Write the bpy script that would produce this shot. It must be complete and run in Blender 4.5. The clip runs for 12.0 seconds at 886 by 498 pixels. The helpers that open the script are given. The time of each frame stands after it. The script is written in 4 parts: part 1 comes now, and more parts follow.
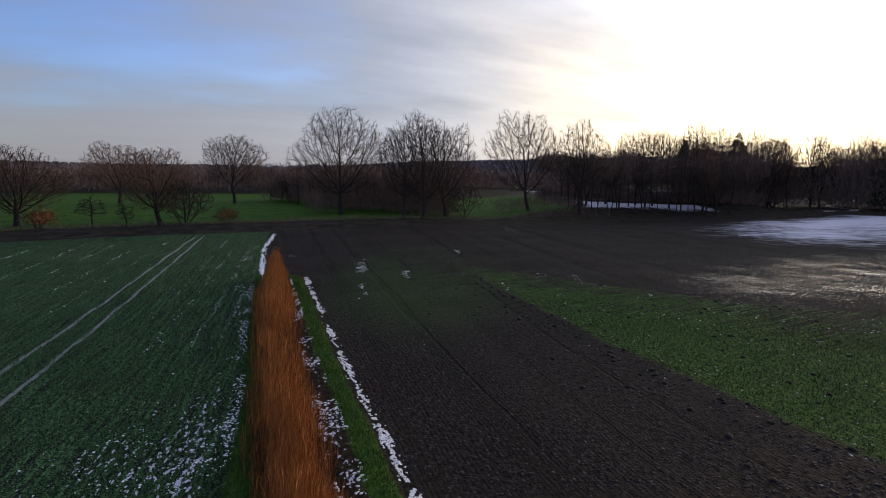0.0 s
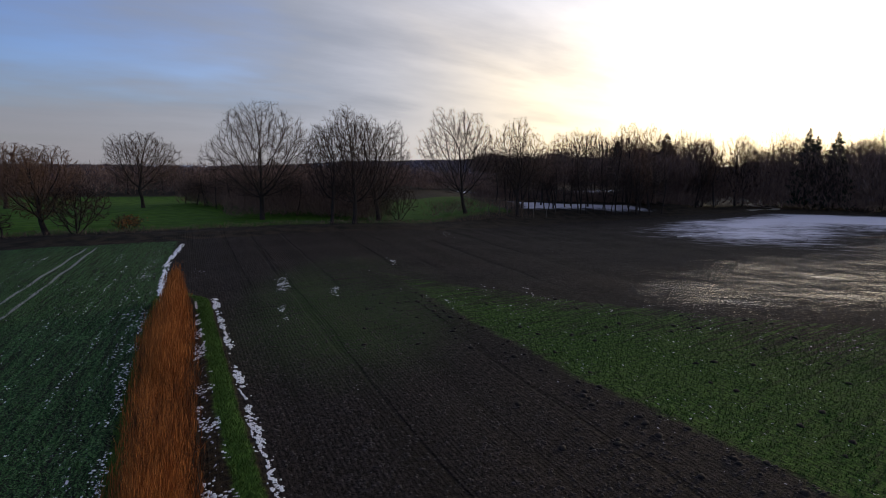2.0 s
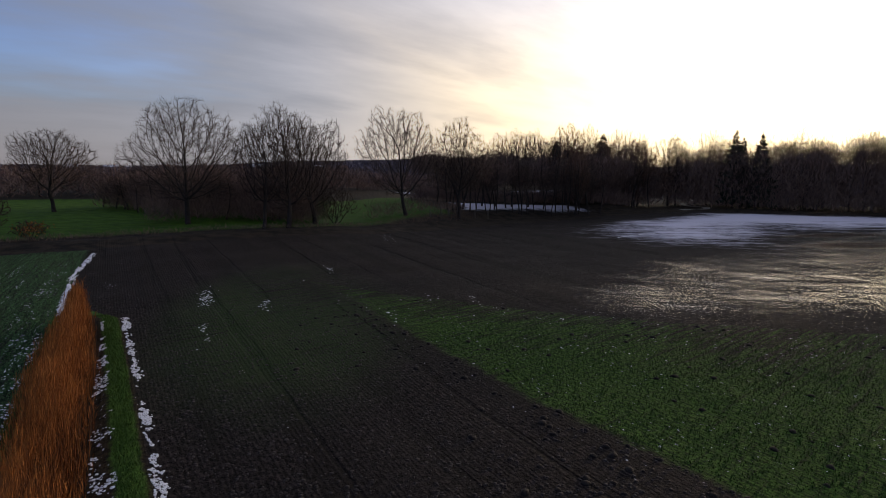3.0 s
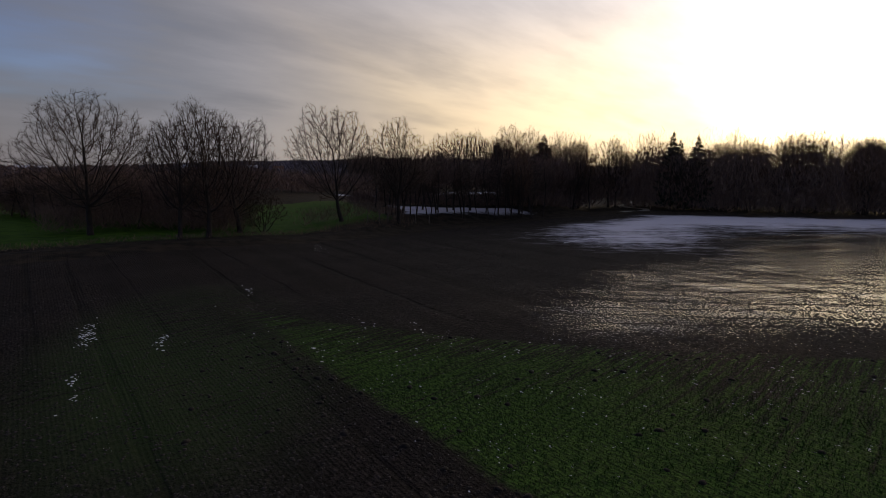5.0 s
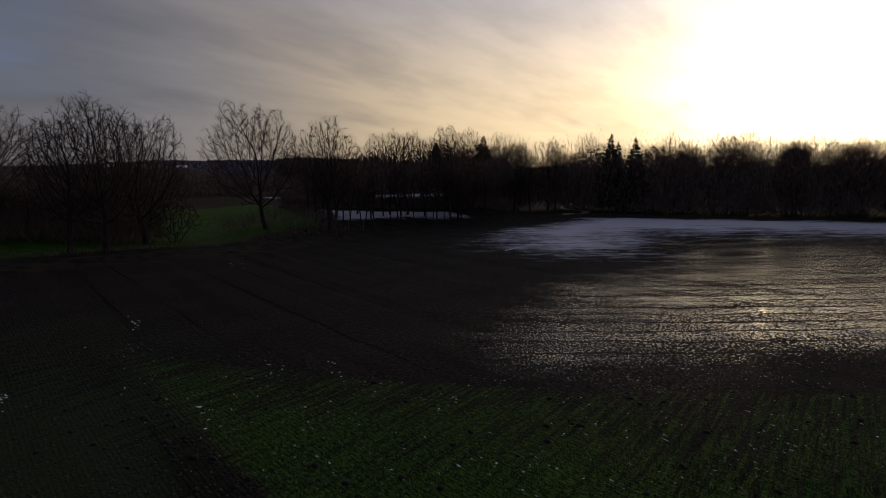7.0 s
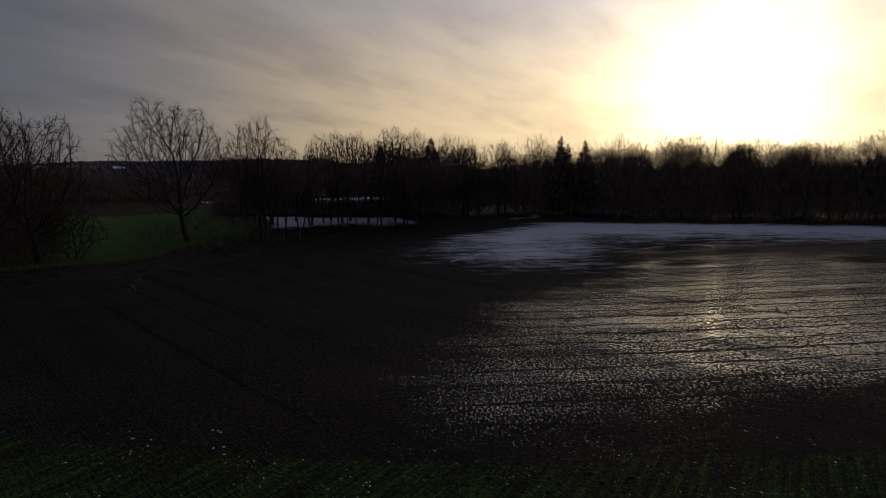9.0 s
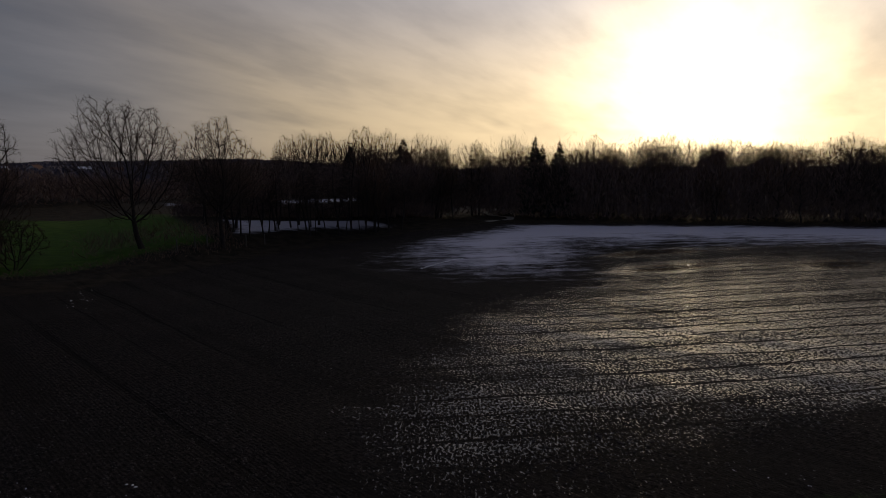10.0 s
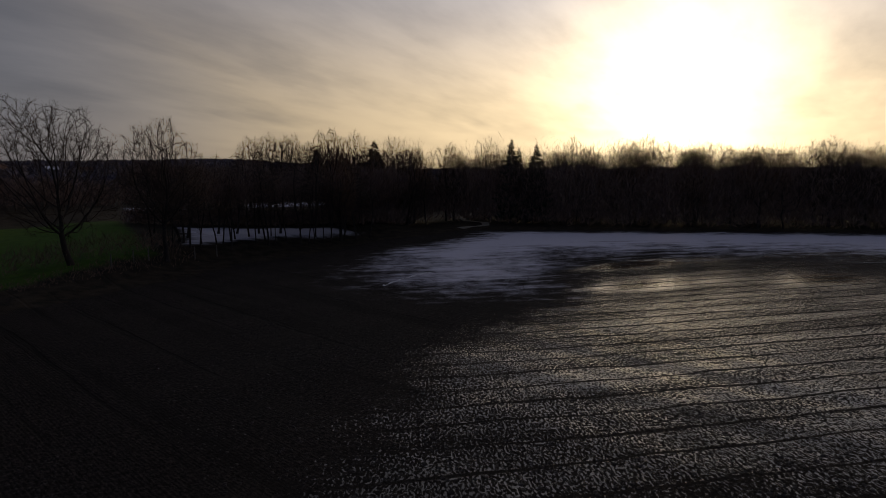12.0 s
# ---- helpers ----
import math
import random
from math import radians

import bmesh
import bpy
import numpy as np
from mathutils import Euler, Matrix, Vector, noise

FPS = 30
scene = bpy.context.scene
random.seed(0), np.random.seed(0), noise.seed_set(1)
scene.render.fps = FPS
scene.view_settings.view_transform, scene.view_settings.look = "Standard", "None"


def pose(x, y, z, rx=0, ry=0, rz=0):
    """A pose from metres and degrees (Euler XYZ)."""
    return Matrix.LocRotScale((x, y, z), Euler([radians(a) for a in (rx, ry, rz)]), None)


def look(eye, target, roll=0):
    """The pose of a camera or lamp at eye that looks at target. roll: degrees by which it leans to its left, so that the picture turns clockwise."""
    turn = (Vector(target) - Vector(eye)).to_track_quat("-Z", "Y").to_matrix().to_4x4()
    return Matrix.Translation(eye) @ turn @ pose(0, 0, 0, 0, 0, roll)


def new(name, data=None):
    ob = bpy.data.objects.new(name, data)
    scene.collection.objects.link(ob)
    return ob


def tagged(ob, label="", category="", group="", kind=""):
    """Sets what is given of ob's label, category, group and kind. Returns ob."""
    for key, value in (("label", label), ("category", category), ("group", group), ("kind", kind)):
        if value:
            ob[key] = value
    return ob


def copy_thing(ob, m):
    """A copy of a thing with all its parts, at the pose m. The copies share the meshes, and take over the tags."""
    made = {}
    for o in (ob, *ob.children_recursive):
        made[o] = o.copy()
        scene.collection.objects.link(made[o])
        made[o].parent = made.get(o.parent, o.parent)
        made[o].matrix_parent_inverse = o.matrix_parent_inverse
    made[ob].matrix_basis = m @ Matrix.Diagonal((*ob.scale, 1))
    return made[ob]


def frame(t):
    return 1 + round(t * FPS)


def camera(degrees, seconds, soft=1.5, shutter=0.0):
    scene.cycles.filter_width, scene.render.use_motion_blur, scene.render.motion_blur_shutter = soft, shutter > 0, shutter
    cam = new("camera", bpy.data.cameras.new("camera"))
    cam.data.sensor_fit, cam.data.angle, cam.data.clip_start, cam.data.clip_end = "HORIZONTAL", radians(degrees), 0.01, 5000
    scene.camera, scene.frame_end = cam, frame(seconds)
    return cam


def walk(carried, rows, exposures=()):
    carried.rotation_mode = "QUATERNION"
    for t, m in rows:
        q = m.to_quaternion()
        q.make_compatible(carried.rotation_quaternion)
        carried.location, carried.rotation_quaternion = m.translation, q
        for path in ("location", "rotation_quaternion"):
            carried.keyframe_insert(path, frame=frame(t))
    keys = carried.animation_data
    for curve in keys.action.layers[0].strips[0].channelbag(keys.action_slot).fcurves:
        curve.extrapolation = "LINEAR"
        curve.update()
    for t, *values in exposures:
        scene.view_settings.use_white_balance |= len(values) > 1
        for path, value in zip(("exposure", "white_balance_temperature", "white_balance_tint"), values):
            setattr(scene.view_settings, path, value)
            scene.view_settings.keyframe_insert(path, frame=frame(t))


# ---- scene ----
cam = camera(74.4, 12.0, 0.35)
METRES, EYE, TILT, LEAN, TURN = 31.85, 8.0, 0.0, 0.0, 0.0
ROWS = [
    (0.0, 0.0, 0.0, 0.0, 0.03, -7.67, -0.2),
    (0.5, -0.0042, 0.0422, 0.0002, -1.47, -7.66, -0.18),
    (1.0, -0.0065, 0.0833, 0.0006, -2.93, -7.65, -0.16),
    (1.5, -0.0067, 0.1238, 0.0013, -4.53, -7.65, -0.15),
    (2.0, -0.0051, 0.1636, 0.0019, -6.69, -7.64, -0.13),
    (2.5, -0.0018, 0.2029, 0.0032, -9.57, -7.63, -0.13),
    (3.0, 0.0031, 0.2411, 0.0055, -12.6, -7.62, -0.12),
    (3.5, 0.01, 0.2789, 0.0084, -14.97, -7.63, -0.08),
    (5.5, 0.0612, 0.4259, 0.0204, -19.45, -7.58, -0.1),
    (6.0, 0.0793, 0.4609, 0.0242, -20.87, -7.58, -0.09),
    (6.5, 0.0989, 0.4955, 0.0276, -22.56, -7.58, -0.11),
    (7.0, 0.12, 0.5291, 0.0316, -24.23, -7.59, -0.1),
    (9.0, 0.2282, 0.6612, 0.0497, -28.85, -7.54, -0.04),
    (9.5, 0.2587, 0.6925, 0.0551, -30.17, -7.55, -0.04),
    (10.0, 0.2911, 0.723, 0.0609, -31.15, -7.55, -0.02),
    (10.5, 0.3248, 0.7532, 0.0667, -31.87, -7.53, -0.0),
    (11.0, 0.3586, 0.7832, 0.0736, -32.41, -7.54, -0.03),
    (11.5, 0.3928, 0.8134, 0.0803, -32.74, -7.56, -0.07),
    (12.0, 0.4261, 0.8438, 0.0871, -33.04, -7.57, -0.12),
]
EXPOSURES = [(0.0, -0.48, 6500, 10), (1.5, -0.70, 6500, 10), (2.5, -0.88, 6650, 11), (3.5, -1.05, 6900, 13), (5.5, -1.80, 7050, 14), (7.0, -2.20, 7050, 14),
             (9.0, -2.45, 7050, 13), (12.0, -2.45, 7050, 13)]
walk(cam, [(t, pose(0, 0, EYE, TILT, LEAN, TURN) @ pose(METRES * x, METRES * y, METRES * z, 90 + pitch, roll, yaw))
           for t, x, y, z, yaw, pitch, roll in ROWS], EXPOSURES)

# ---- world, sun ----
SUN_AZ, SUN_EL = 54.2, 6.8          # degrees right of +y, degrees up
az, el = radians(SUN_AZ), radians(SUN_EL)
SUN = Vector((math.sin(az) * math.cos(el), math.cos(az) * math.cos(el), math.sin(el)))


class Nodes:
    """A small helper to write node trees."""

    def __init__(self, tree):
        self.tree = tree
        tree.nodes.clear()

    def add(self, kind, inputs=None, **settings):
        n = self.tree.nodes.new(kind)
        for k, v in settings.items():
            setattr(n, k, v)
        for k, v in (inputs or {}).items():
            self.feed(n.inputs[k], v)
        return n

    def feed(self, socket, v):
        if isinstance(v, bpy.types.NodeSocket):
            self.tree.links.new(v, socket)
        elif isinstance(v, tuple) and len(v) == 3 and socket.type == "RGBA":
            socket.default_value = (*v, 1)
        else:
            socket.default_value = v

    def math(self, op, a, b=0.0, c=0.0, clamp=False):
        return self.add("ShaderNodeMath", {0: a, 1: b, 2: c}, operation=op, use_clamp=clamp).outputs[0]

    def vec(self, op, a, b=(0, 0, 0)):
        n = self.add("ShaderNodeVectorMath", {0: a, 1: b}, operation=op)
        return n.outputs["Value"] if op in ("DOT_PRODUCT", "LENGTH") else n.outputs[0]

    def mix(self, f, a, b):
        n = self.add("ShaderNodeMix", data_type="RGBA")
        self.feed(n.inputs[0], f), self.feed(n.inputs[6], a), self.feed(n.inputs[7], b)
        return n.outputs[2]

    def mixf(self, f, a, b):
        n = self.add("ShaderNodeMix", data_type="FLOAT")
        self.feed(n.inputs[0], f), self.feed(n.inputs[2], a), self.feed(n.inputs[3], b)
        return n.outputs[0]

    def step(self, x, lo, hi):
        """0 below lo, 1 above hi, smooth between."""
        return self.add("ShaderNodeMapRange", {0: x, 1: lo, 2: hi, 3: 0.0, 4: 1.0}, interpolation_type="SMOOTHSTEP").outputs[0]

    def noise(self, vector, scale, detail=3.0, rough=0.55):
        return self.add("ShaderNodeTexNoise", {"Vector": vector, "Scale": scale, "Detail": detail, "Roughness": rough}).outputs[0]

    def stretch(self, vector, angle, along, across):
        """Coordinates turned by angle (degrees) and scaled along and across that way."""
        m = self.add("ShaderNodeMapping", {"Vector": vector, "Rotation": (0, 0, radians(-angle))}, vector_type="POINT").outputs[0]
        return self.vec("MULTIPLY", m, (along, across, 1))


def make_world():
    world = bpy.data.worlds.new("sky")
    scene.world = world
    world.use_nodes = True
    n = Nodes(world.node_tree)
    way = n.vec("NORMALIZE", n.add("ShaderNodeTexCoord").outputs["Generated"])
    sky = n.add("ShaderNodeTexSky", sky_type="NISHITA", sun_disc=False, sun_elevation=el, sun_rotation=az,
                air_density=1.0, dust_density=1.2, ozone_density=1.5).outputs[0]
    blue = n.vec("MULTIPLY", sky, (0.20, 0.255, 0.47))
    xyz = n.add("ShaderNodeSeparateXYZ", {0: way})
    up = n.math("MAXIMUM", xyz.outputs[2], 0.0)
    near = n.math("ARCCOSINE", n.math("MINIMUM", n.vec("DOT_PRODUCT", way, tuple(SUN)), 0.99999))
    # cloud sheet, seen in perspective on a flat layer
    lift = n.math("ADD", up, 0.16)
    flat = n.add("ShaderNodeCombineXYZ", {0: n.math("DIVIDE", xyz.outputs[0], lift), 1: n.math("DIVIDE", xyz.outputs[1], lift), 2: 0.0}).outputs[0]
    wide = n.noise(n.vec("ADD", n.stretch(flat, 25, 0.55, 1.0), (3.1, 1.7, 0.0)), 0.75, 6.0, 0.5)
    fine = n.noise(n.stretch(flat, 25, 0.8, 1.9), 2.1, 7.0, 0.6)
    body = n.math("ADD", n.math("MULTIPLY", wide, 0.9), n.math("MULTIPLY", fine, 0.1))
    # the sheet is thicker towards the sun
    cover = n.math("ADD", body, n.math("MULTIPLY", n.step(n.vec("DOT_PRODUCT", way, tuple(SUN)), -0.35, 0.95), 0.30))
    mask = n.step(cover, 0.36, 0.66)
    low = n.step(up, 0.16, 0.0)
    grey = n.mix(n.step(body, 0.35, 0.62), (0.30, 0.335, 0.405), (0.42, 0.445, 0.525))
    grey = n.mix(low, grey, (0.43, 0.415, 0.465))
    base = n.mix(n.math("MAXIMUM", n.math("MULTIPLY", mask, 0.9), n.math("MULTIPLY", low, 0.75)), blue, grey)
    # veil lit by the sun behind the cloud
    core = n.math("EXPONENT", n.math("MULTIPLY", n.math("POWER", n.math("DIVIDE", near, radians(8.5)), 2.0), -1.0))
    halo = n.math("EXPONENT", n.math("MULTIPLY", n.math("POWER", n.math("DIVIDE", near, radians(32.5)), 1.42), -1.0))
    thick = n.mixf(n.step(n.math("ADD", n.math("MULTIPLY", fine, 0.5), n.math("MULTIPLY", wide, 0.5)), 0.35, 0.62), 0.85, 1.10)
    tint = n.mix(n.math("MAXIMUM", n.step(up, 0.06, 0.36), n.step(near, radians(32.0), radians(62.0))), (6.4, 5.0, 2.85), (3.2, 3.25, 3.6))
    warm = n.vec("ADD", n.vec("MULTIPLY", n.add("ShaderNodeCombineXYZ", {0: core, 1: core, 2: core}).outputs[0], (7.5, 6.3, 4.0)),
                 n.vec("MULTIPLY", n.add("ShaderNodeCombineXYZ", {0: halo, 1: halo, 2: halo}).outputs[0], tint))
    # darker shreds of cloud low in the sky
    shred = n.noise(n.vec("ADD", n.stretch(flat, 32, 0.7, 1.3), (7.3, 2.2, 0.0)), 1.1, 5.0, 0.5)
    shred = n.math("MULTIPLY", n.step(shred, 0.50, 0.70), n.math("MULTIPLY", n.step(up, 0.03, 0.08), n.step(up, 0.34, 0.16)))
    thick = n.math("MULTIPLY", thick, n.math("SUBTRACT", 1.0, n.math("MULTIPLY", shred, 0.26)))
    warm = n.vec("MULTIPLY", warm, n.add("ShaderNodeCombineXYZ", {0: thick, 1: thick, 2: thick}).outputs[0])
    total = n.vec("ADD", base, warm)
    out = n.add("ShaderNodeBackground", {"Color": total, "Strength": 1.0})
    n.add("ShaderNodeOutputWorld", {0: out.outputs[0]})


make_world()
sun = new("sun", bpy.data.lights.new("sun", "SUN"))
sun.data.energy, sun.data.angle, sun.data.color = 2.2, radians(1.5), (1.0, 0.74, 0.45)
sun.matrix_world = look(SUN * 400, (0, 0, 0))

# ---- the plan ----
FAR_X = [-400, -60, -41, -18, -6, 8.5, 30, 57, 78, 92, 109, 138, 200, 400]
FAR_Y = [-20, 46, 53.5, 62, 68, 75.5, 98, 113, 116, 106, 93, 71, 25, -120]
VERGE_Y, VERGE_X = [-50, 13.6, 18, 21, 26, 34, 51, 60, 200], [12, -5.45, -6.6, -7.4, -9.0, -11.3, -15.7, -18, -60]
STRIP_Y, STRIP_X = [-50, 13.6, 18.6, 24, 30.5, 40.4, 43, 51, 60, 200], [20, -0.75, -2.4, -4.3, -6.4, -9.7, -12.6, -15.4, -17.6, -59]
REED_Y, REED_X = [-50, 13.6, 17, 23, 30, 38, 60, 200], [18, -3.6, -4.8, -6.6, -8.8, -11.0, -17.8, -60]
GREEN = [(0.0, 47.5), (1.6, 45), (4.2, 36.9), (6.5, 30.3), (8.1, 25.6), (10.5, 20.2), (12.3, 15.4), (16, 3), (60, -20), (60, 18), (45, 24), (30, 30.6), (18, 35.9), (9, 41)]
WET = [(23, 47), (18.5, 42.7), (18.0, 38.0), (26.9, 36.6), (31, 36.5), (41.5, 33.5), (70, 26), (140, -4), (165, 35), (125, 60), (103, 66), (84, 72), (70, 75), (60, 69), (50, 62), (40, 60), (33, 57.5), (29, 53)]
SNOW = [(38, 85), (38, 75), (44, 68.5), (50, 64), (57, 69), (68, 77), (83, 71), (96, 60), (140, 26), (200, -20), (200, 60), (150, 92), (120, 116), (95, 126), (78, 136), (50, 122), (43, 96)]
SNOW_BEHIND = [(26, 106), (32, 109.5), (45, 114.5), (56, 118), (58, 120), (43, 127.5), (29, 135)]
SNOW_FAR = [(54, 184), (82, 178), (84, 198), (58, 206)]
SNOW_GLADE = [(25, 180), (41, 178), (43, 193), (26, 198)]


def ss(t):
    t = np.clip(t, 0, 1)
    return t * t * (3 - 2 * t)


def inside(x, y, poly):
    """Metres into the polygon; negative outside."""
    d = np.full(np.shape(x), 1e9)
    odd = np.zeros(np.shape(x), bool)
    for (ax, ay), (bx, by) in zip(poly, poly[1:] + poly[:1]):
        t = np.clip(((x - ax) * (bx - ax) + (y - ay) * (by - ay)) / ((bx - ax) ** 2 + (by - ay) ** 2), 0, 1)
        d = np.minimum(d, np.hypot(x - ax - t * (bx - ax), y - ay - t * (by - ay)))
        if ay != by:
            odd ^= ((ay > y) != (by > y)) & (x < (bx - ax) * (y - ay) / (by - ay) + ax)
    return np.where(odd, d, -d)


def from_line(x, y, line):
    """Metres to a line."""
    d = np.full(np.shape(x), 1e9)
    for (ax, ay), (bx, by) in zip(line, line[1:]):
        t = np.clip(((x - ax) * (bx - ax) + (y - ay) * (by - ay)) / ((bx - ax) ** 2 + (by - ay) ** 2), 0, 1)
        d = np.minimum(d, np.hypot(x - ax - t * (bx - ax), y - ay - t * (by - ay)))
    return d


def land(x, y):
    """The height of the ground."""
    x, y = np.asarray(x, float), np.asarray(y, float)
    s = 2.0 * ss((y - 14) / 66)
    r = 0.3 - 0.7 * np.tanh((x - 12) / 18) + 0.35 * ss((x - 45) / 40)
    z = s * r - 0.05
    far = np.hypot(x, y)
    z = z + 26 * ss((far - 420) / 900) * (1 - 0.65 * ss((x - 230) / 260)) * (0.72 + 0.40 * np.tanh((x - 60) / 260) + 0.13 * np.sin(x / 150 + 0.6) + 0.07 * np.sin(x / 61 + 2)) * (y > 0)
    # the ditch under the reeds
    end = ss((41 - y) / 3)
    z = z - 0.45 * np.exp(-(((x - np.interp(y, REED_Y, REED_X)) / 1.0) ** 2)) * end
    # small unevenness
    z = z + 0.02 * ss((58 - x) / 16) * (np.sin(0.83 * x + 0.31 * y) + np.sin(0.47 * x - 0.71 * y + 1) + np.sin(1.07 * y - 0.23 * x + 2) + 0.6 * np.sin(1.9 * x + 0.7 * y) + 0.6 * np.sin(1.3 * y - 1.6 * x))
    # low bank along the field's far edge
    e = y - np.interp(x, FAR_X, FAR_Y)
    z = z + 0.25 * np.exp(-(((e - 4) / 2.5) ** 2))
    # the land behind the alders lies a little higher
    z = z + 1.8 * np.maximum(ss((e - 3) / 9) * ss((x - 5) / 15) * ss((75 - x) / 15), ss((y - 150) / 40))
    return z


def ground_z(x, y):
    return float(land(x, y))

# ---- materials ----
def material(name):
    m = bpy.data.materials.new(name)
    m.use_nodes = True
    return m, Nodes(m.node_tree)


def finish(n, color, rough=0.9, normal=None, spec=0.3, **more):
    b = n.add("ShaderNodeBsdfPrincipled", {"Base Color": color, "Roughness": rough, "Specular IOR Level": spec})
    if normal is not None:
        n.feed(b.inputs["Normal"], normal)
    for k, v in more.items():
        n.feed(b.inputs[k.replace("_", " ")], v)
    n.add("ShaderNodeOutputMaterial", {0: b.outputs[0]})


def simple(name, a, b, scale=3.0, rough=0.9, bump=0.3, spec=0.3):
    """Two tones mixed by noise at two scales, with a little relief."""
    m, n = material(name)
    at = n.add("ShaderNodeNewGeometry").outputs["Position"]
    big, small = n.noise(at, scale, 4.0), n.noise(at, scale * 9, 3.0)
    f = n.math("ADD", n.math("MULTIPLY", big, 0.6), n.math("MULTIPLY", small, 0.4))
    col = n.mix(n.step(f, 0.35, 0.65), a, b)
    rel = n.add("ShaderNodeBump", {"Strength": bump, "Distance": 0.03, "Height": f}).outputs[0]
    finish(n, col, rough, rel, spec)
    return m


def island(name, a, b, rough=0.85, spec=0.2):
    """Colour varied from blade to blade."""
    m, n = material(name)
    r = n.add("ShaderNodeNewGeometry").outputs["Random Per Island"]
    finish(n, n.mix(r, a, b), rough, None, spec)
    return m


BARK = simple("bark", (0.022, 0.016, 0.013), (0.060, 0.045, 0.036), 2.5, 0.95, 0.6)
TWIG = simple("twigs", (0.046, 0.030, 0.023), (0.085, 0.056, 0.042), 1.5, 0.9, 0.2)
TWIG_RED = simple("reddish_twigs", (0.12, 0.065, 0.040), (0.17, 0.095, 0.055), 1.5, 0.9, 0.2)
NEEDLES = simple("spruce_needles", (0.018, 0.030, 0.015), (0.035, 0.052, 0.024), 1.2, 0.8, 0.2)
THICKET = island("thicket_twigs", (0.13, 0.083, 0.068), (0.30, 0.195, 0.145))
RUSSET = island("russet_leaves", (0.30, 0.10, 0.03), (0.42, 0.15, 0.05))
REED = island("dry_reed", (0.21, 0.070, 0.016), (0.50, 0.195, 0.050), 0.8)
REED_DARK = island("old_reed_leaves", (0.05, 0.020, 0.010), (0.18, 0.070, 0.026), 0.85)
GRASS = island("verge_grass", (0.035, 0.085, 0.014), (0.085, 0.16, 0.030), 0.8)
CROP = island("young_crop_leaves", (0.022, 0.070, 0.023), (0.065, 0.145, 0.046), 0.7)
LEAF = island("green_crop_leaves", (0.011, 0.036, 0.005), (0.042, 0.100, 0.015), 0.7)
EARTH = simple("dark_earth", (0.005, 0.004, 0.0035), (0.016, 0.0125, 0.011), 6.0, 0.85, 0.8)
STONE = simple("lane_gravel", (0.16, 0.145, 0.125), (0.27, 0.25, 0.22), 1.2, 0.95, 0.5)
PLASTER = simple("pale_plaster", (0.40, 0.38, 0.35), (0.55, 0.53, 0.49), 0.8, 0.9, 0.2)
ROOF = simple("roof_tiles", (0.10, 0.055, 0.042), (0.17, 0.085, 0.062), 2.0, 0.85, 0.6)
# raised, bluish tone: the air's haze is put into the crowns' colour
HAZY_FARWOOD = island("hazy_far_wood_crowns", (0.095, 0.082, 0.098), (0.118, 0.102, 0.120))
POST = simple("weathered_post", (0.10, 0.085, 0.070), (0.19, 0.165, 0.14), 5.0, 0.9, 0.5)
CLOD = simple("ploughed_clods", (0.010, 0.0085, 0.0085), (0.046, 0.039, 0.038), 7.0, 0.8, 0.8)
SNOWY = simple("old_snow", (0.66, 0.68, 0.74), (0.82, 0.83, 0.86), 4.0, 0.6, 0.4, 0.4)


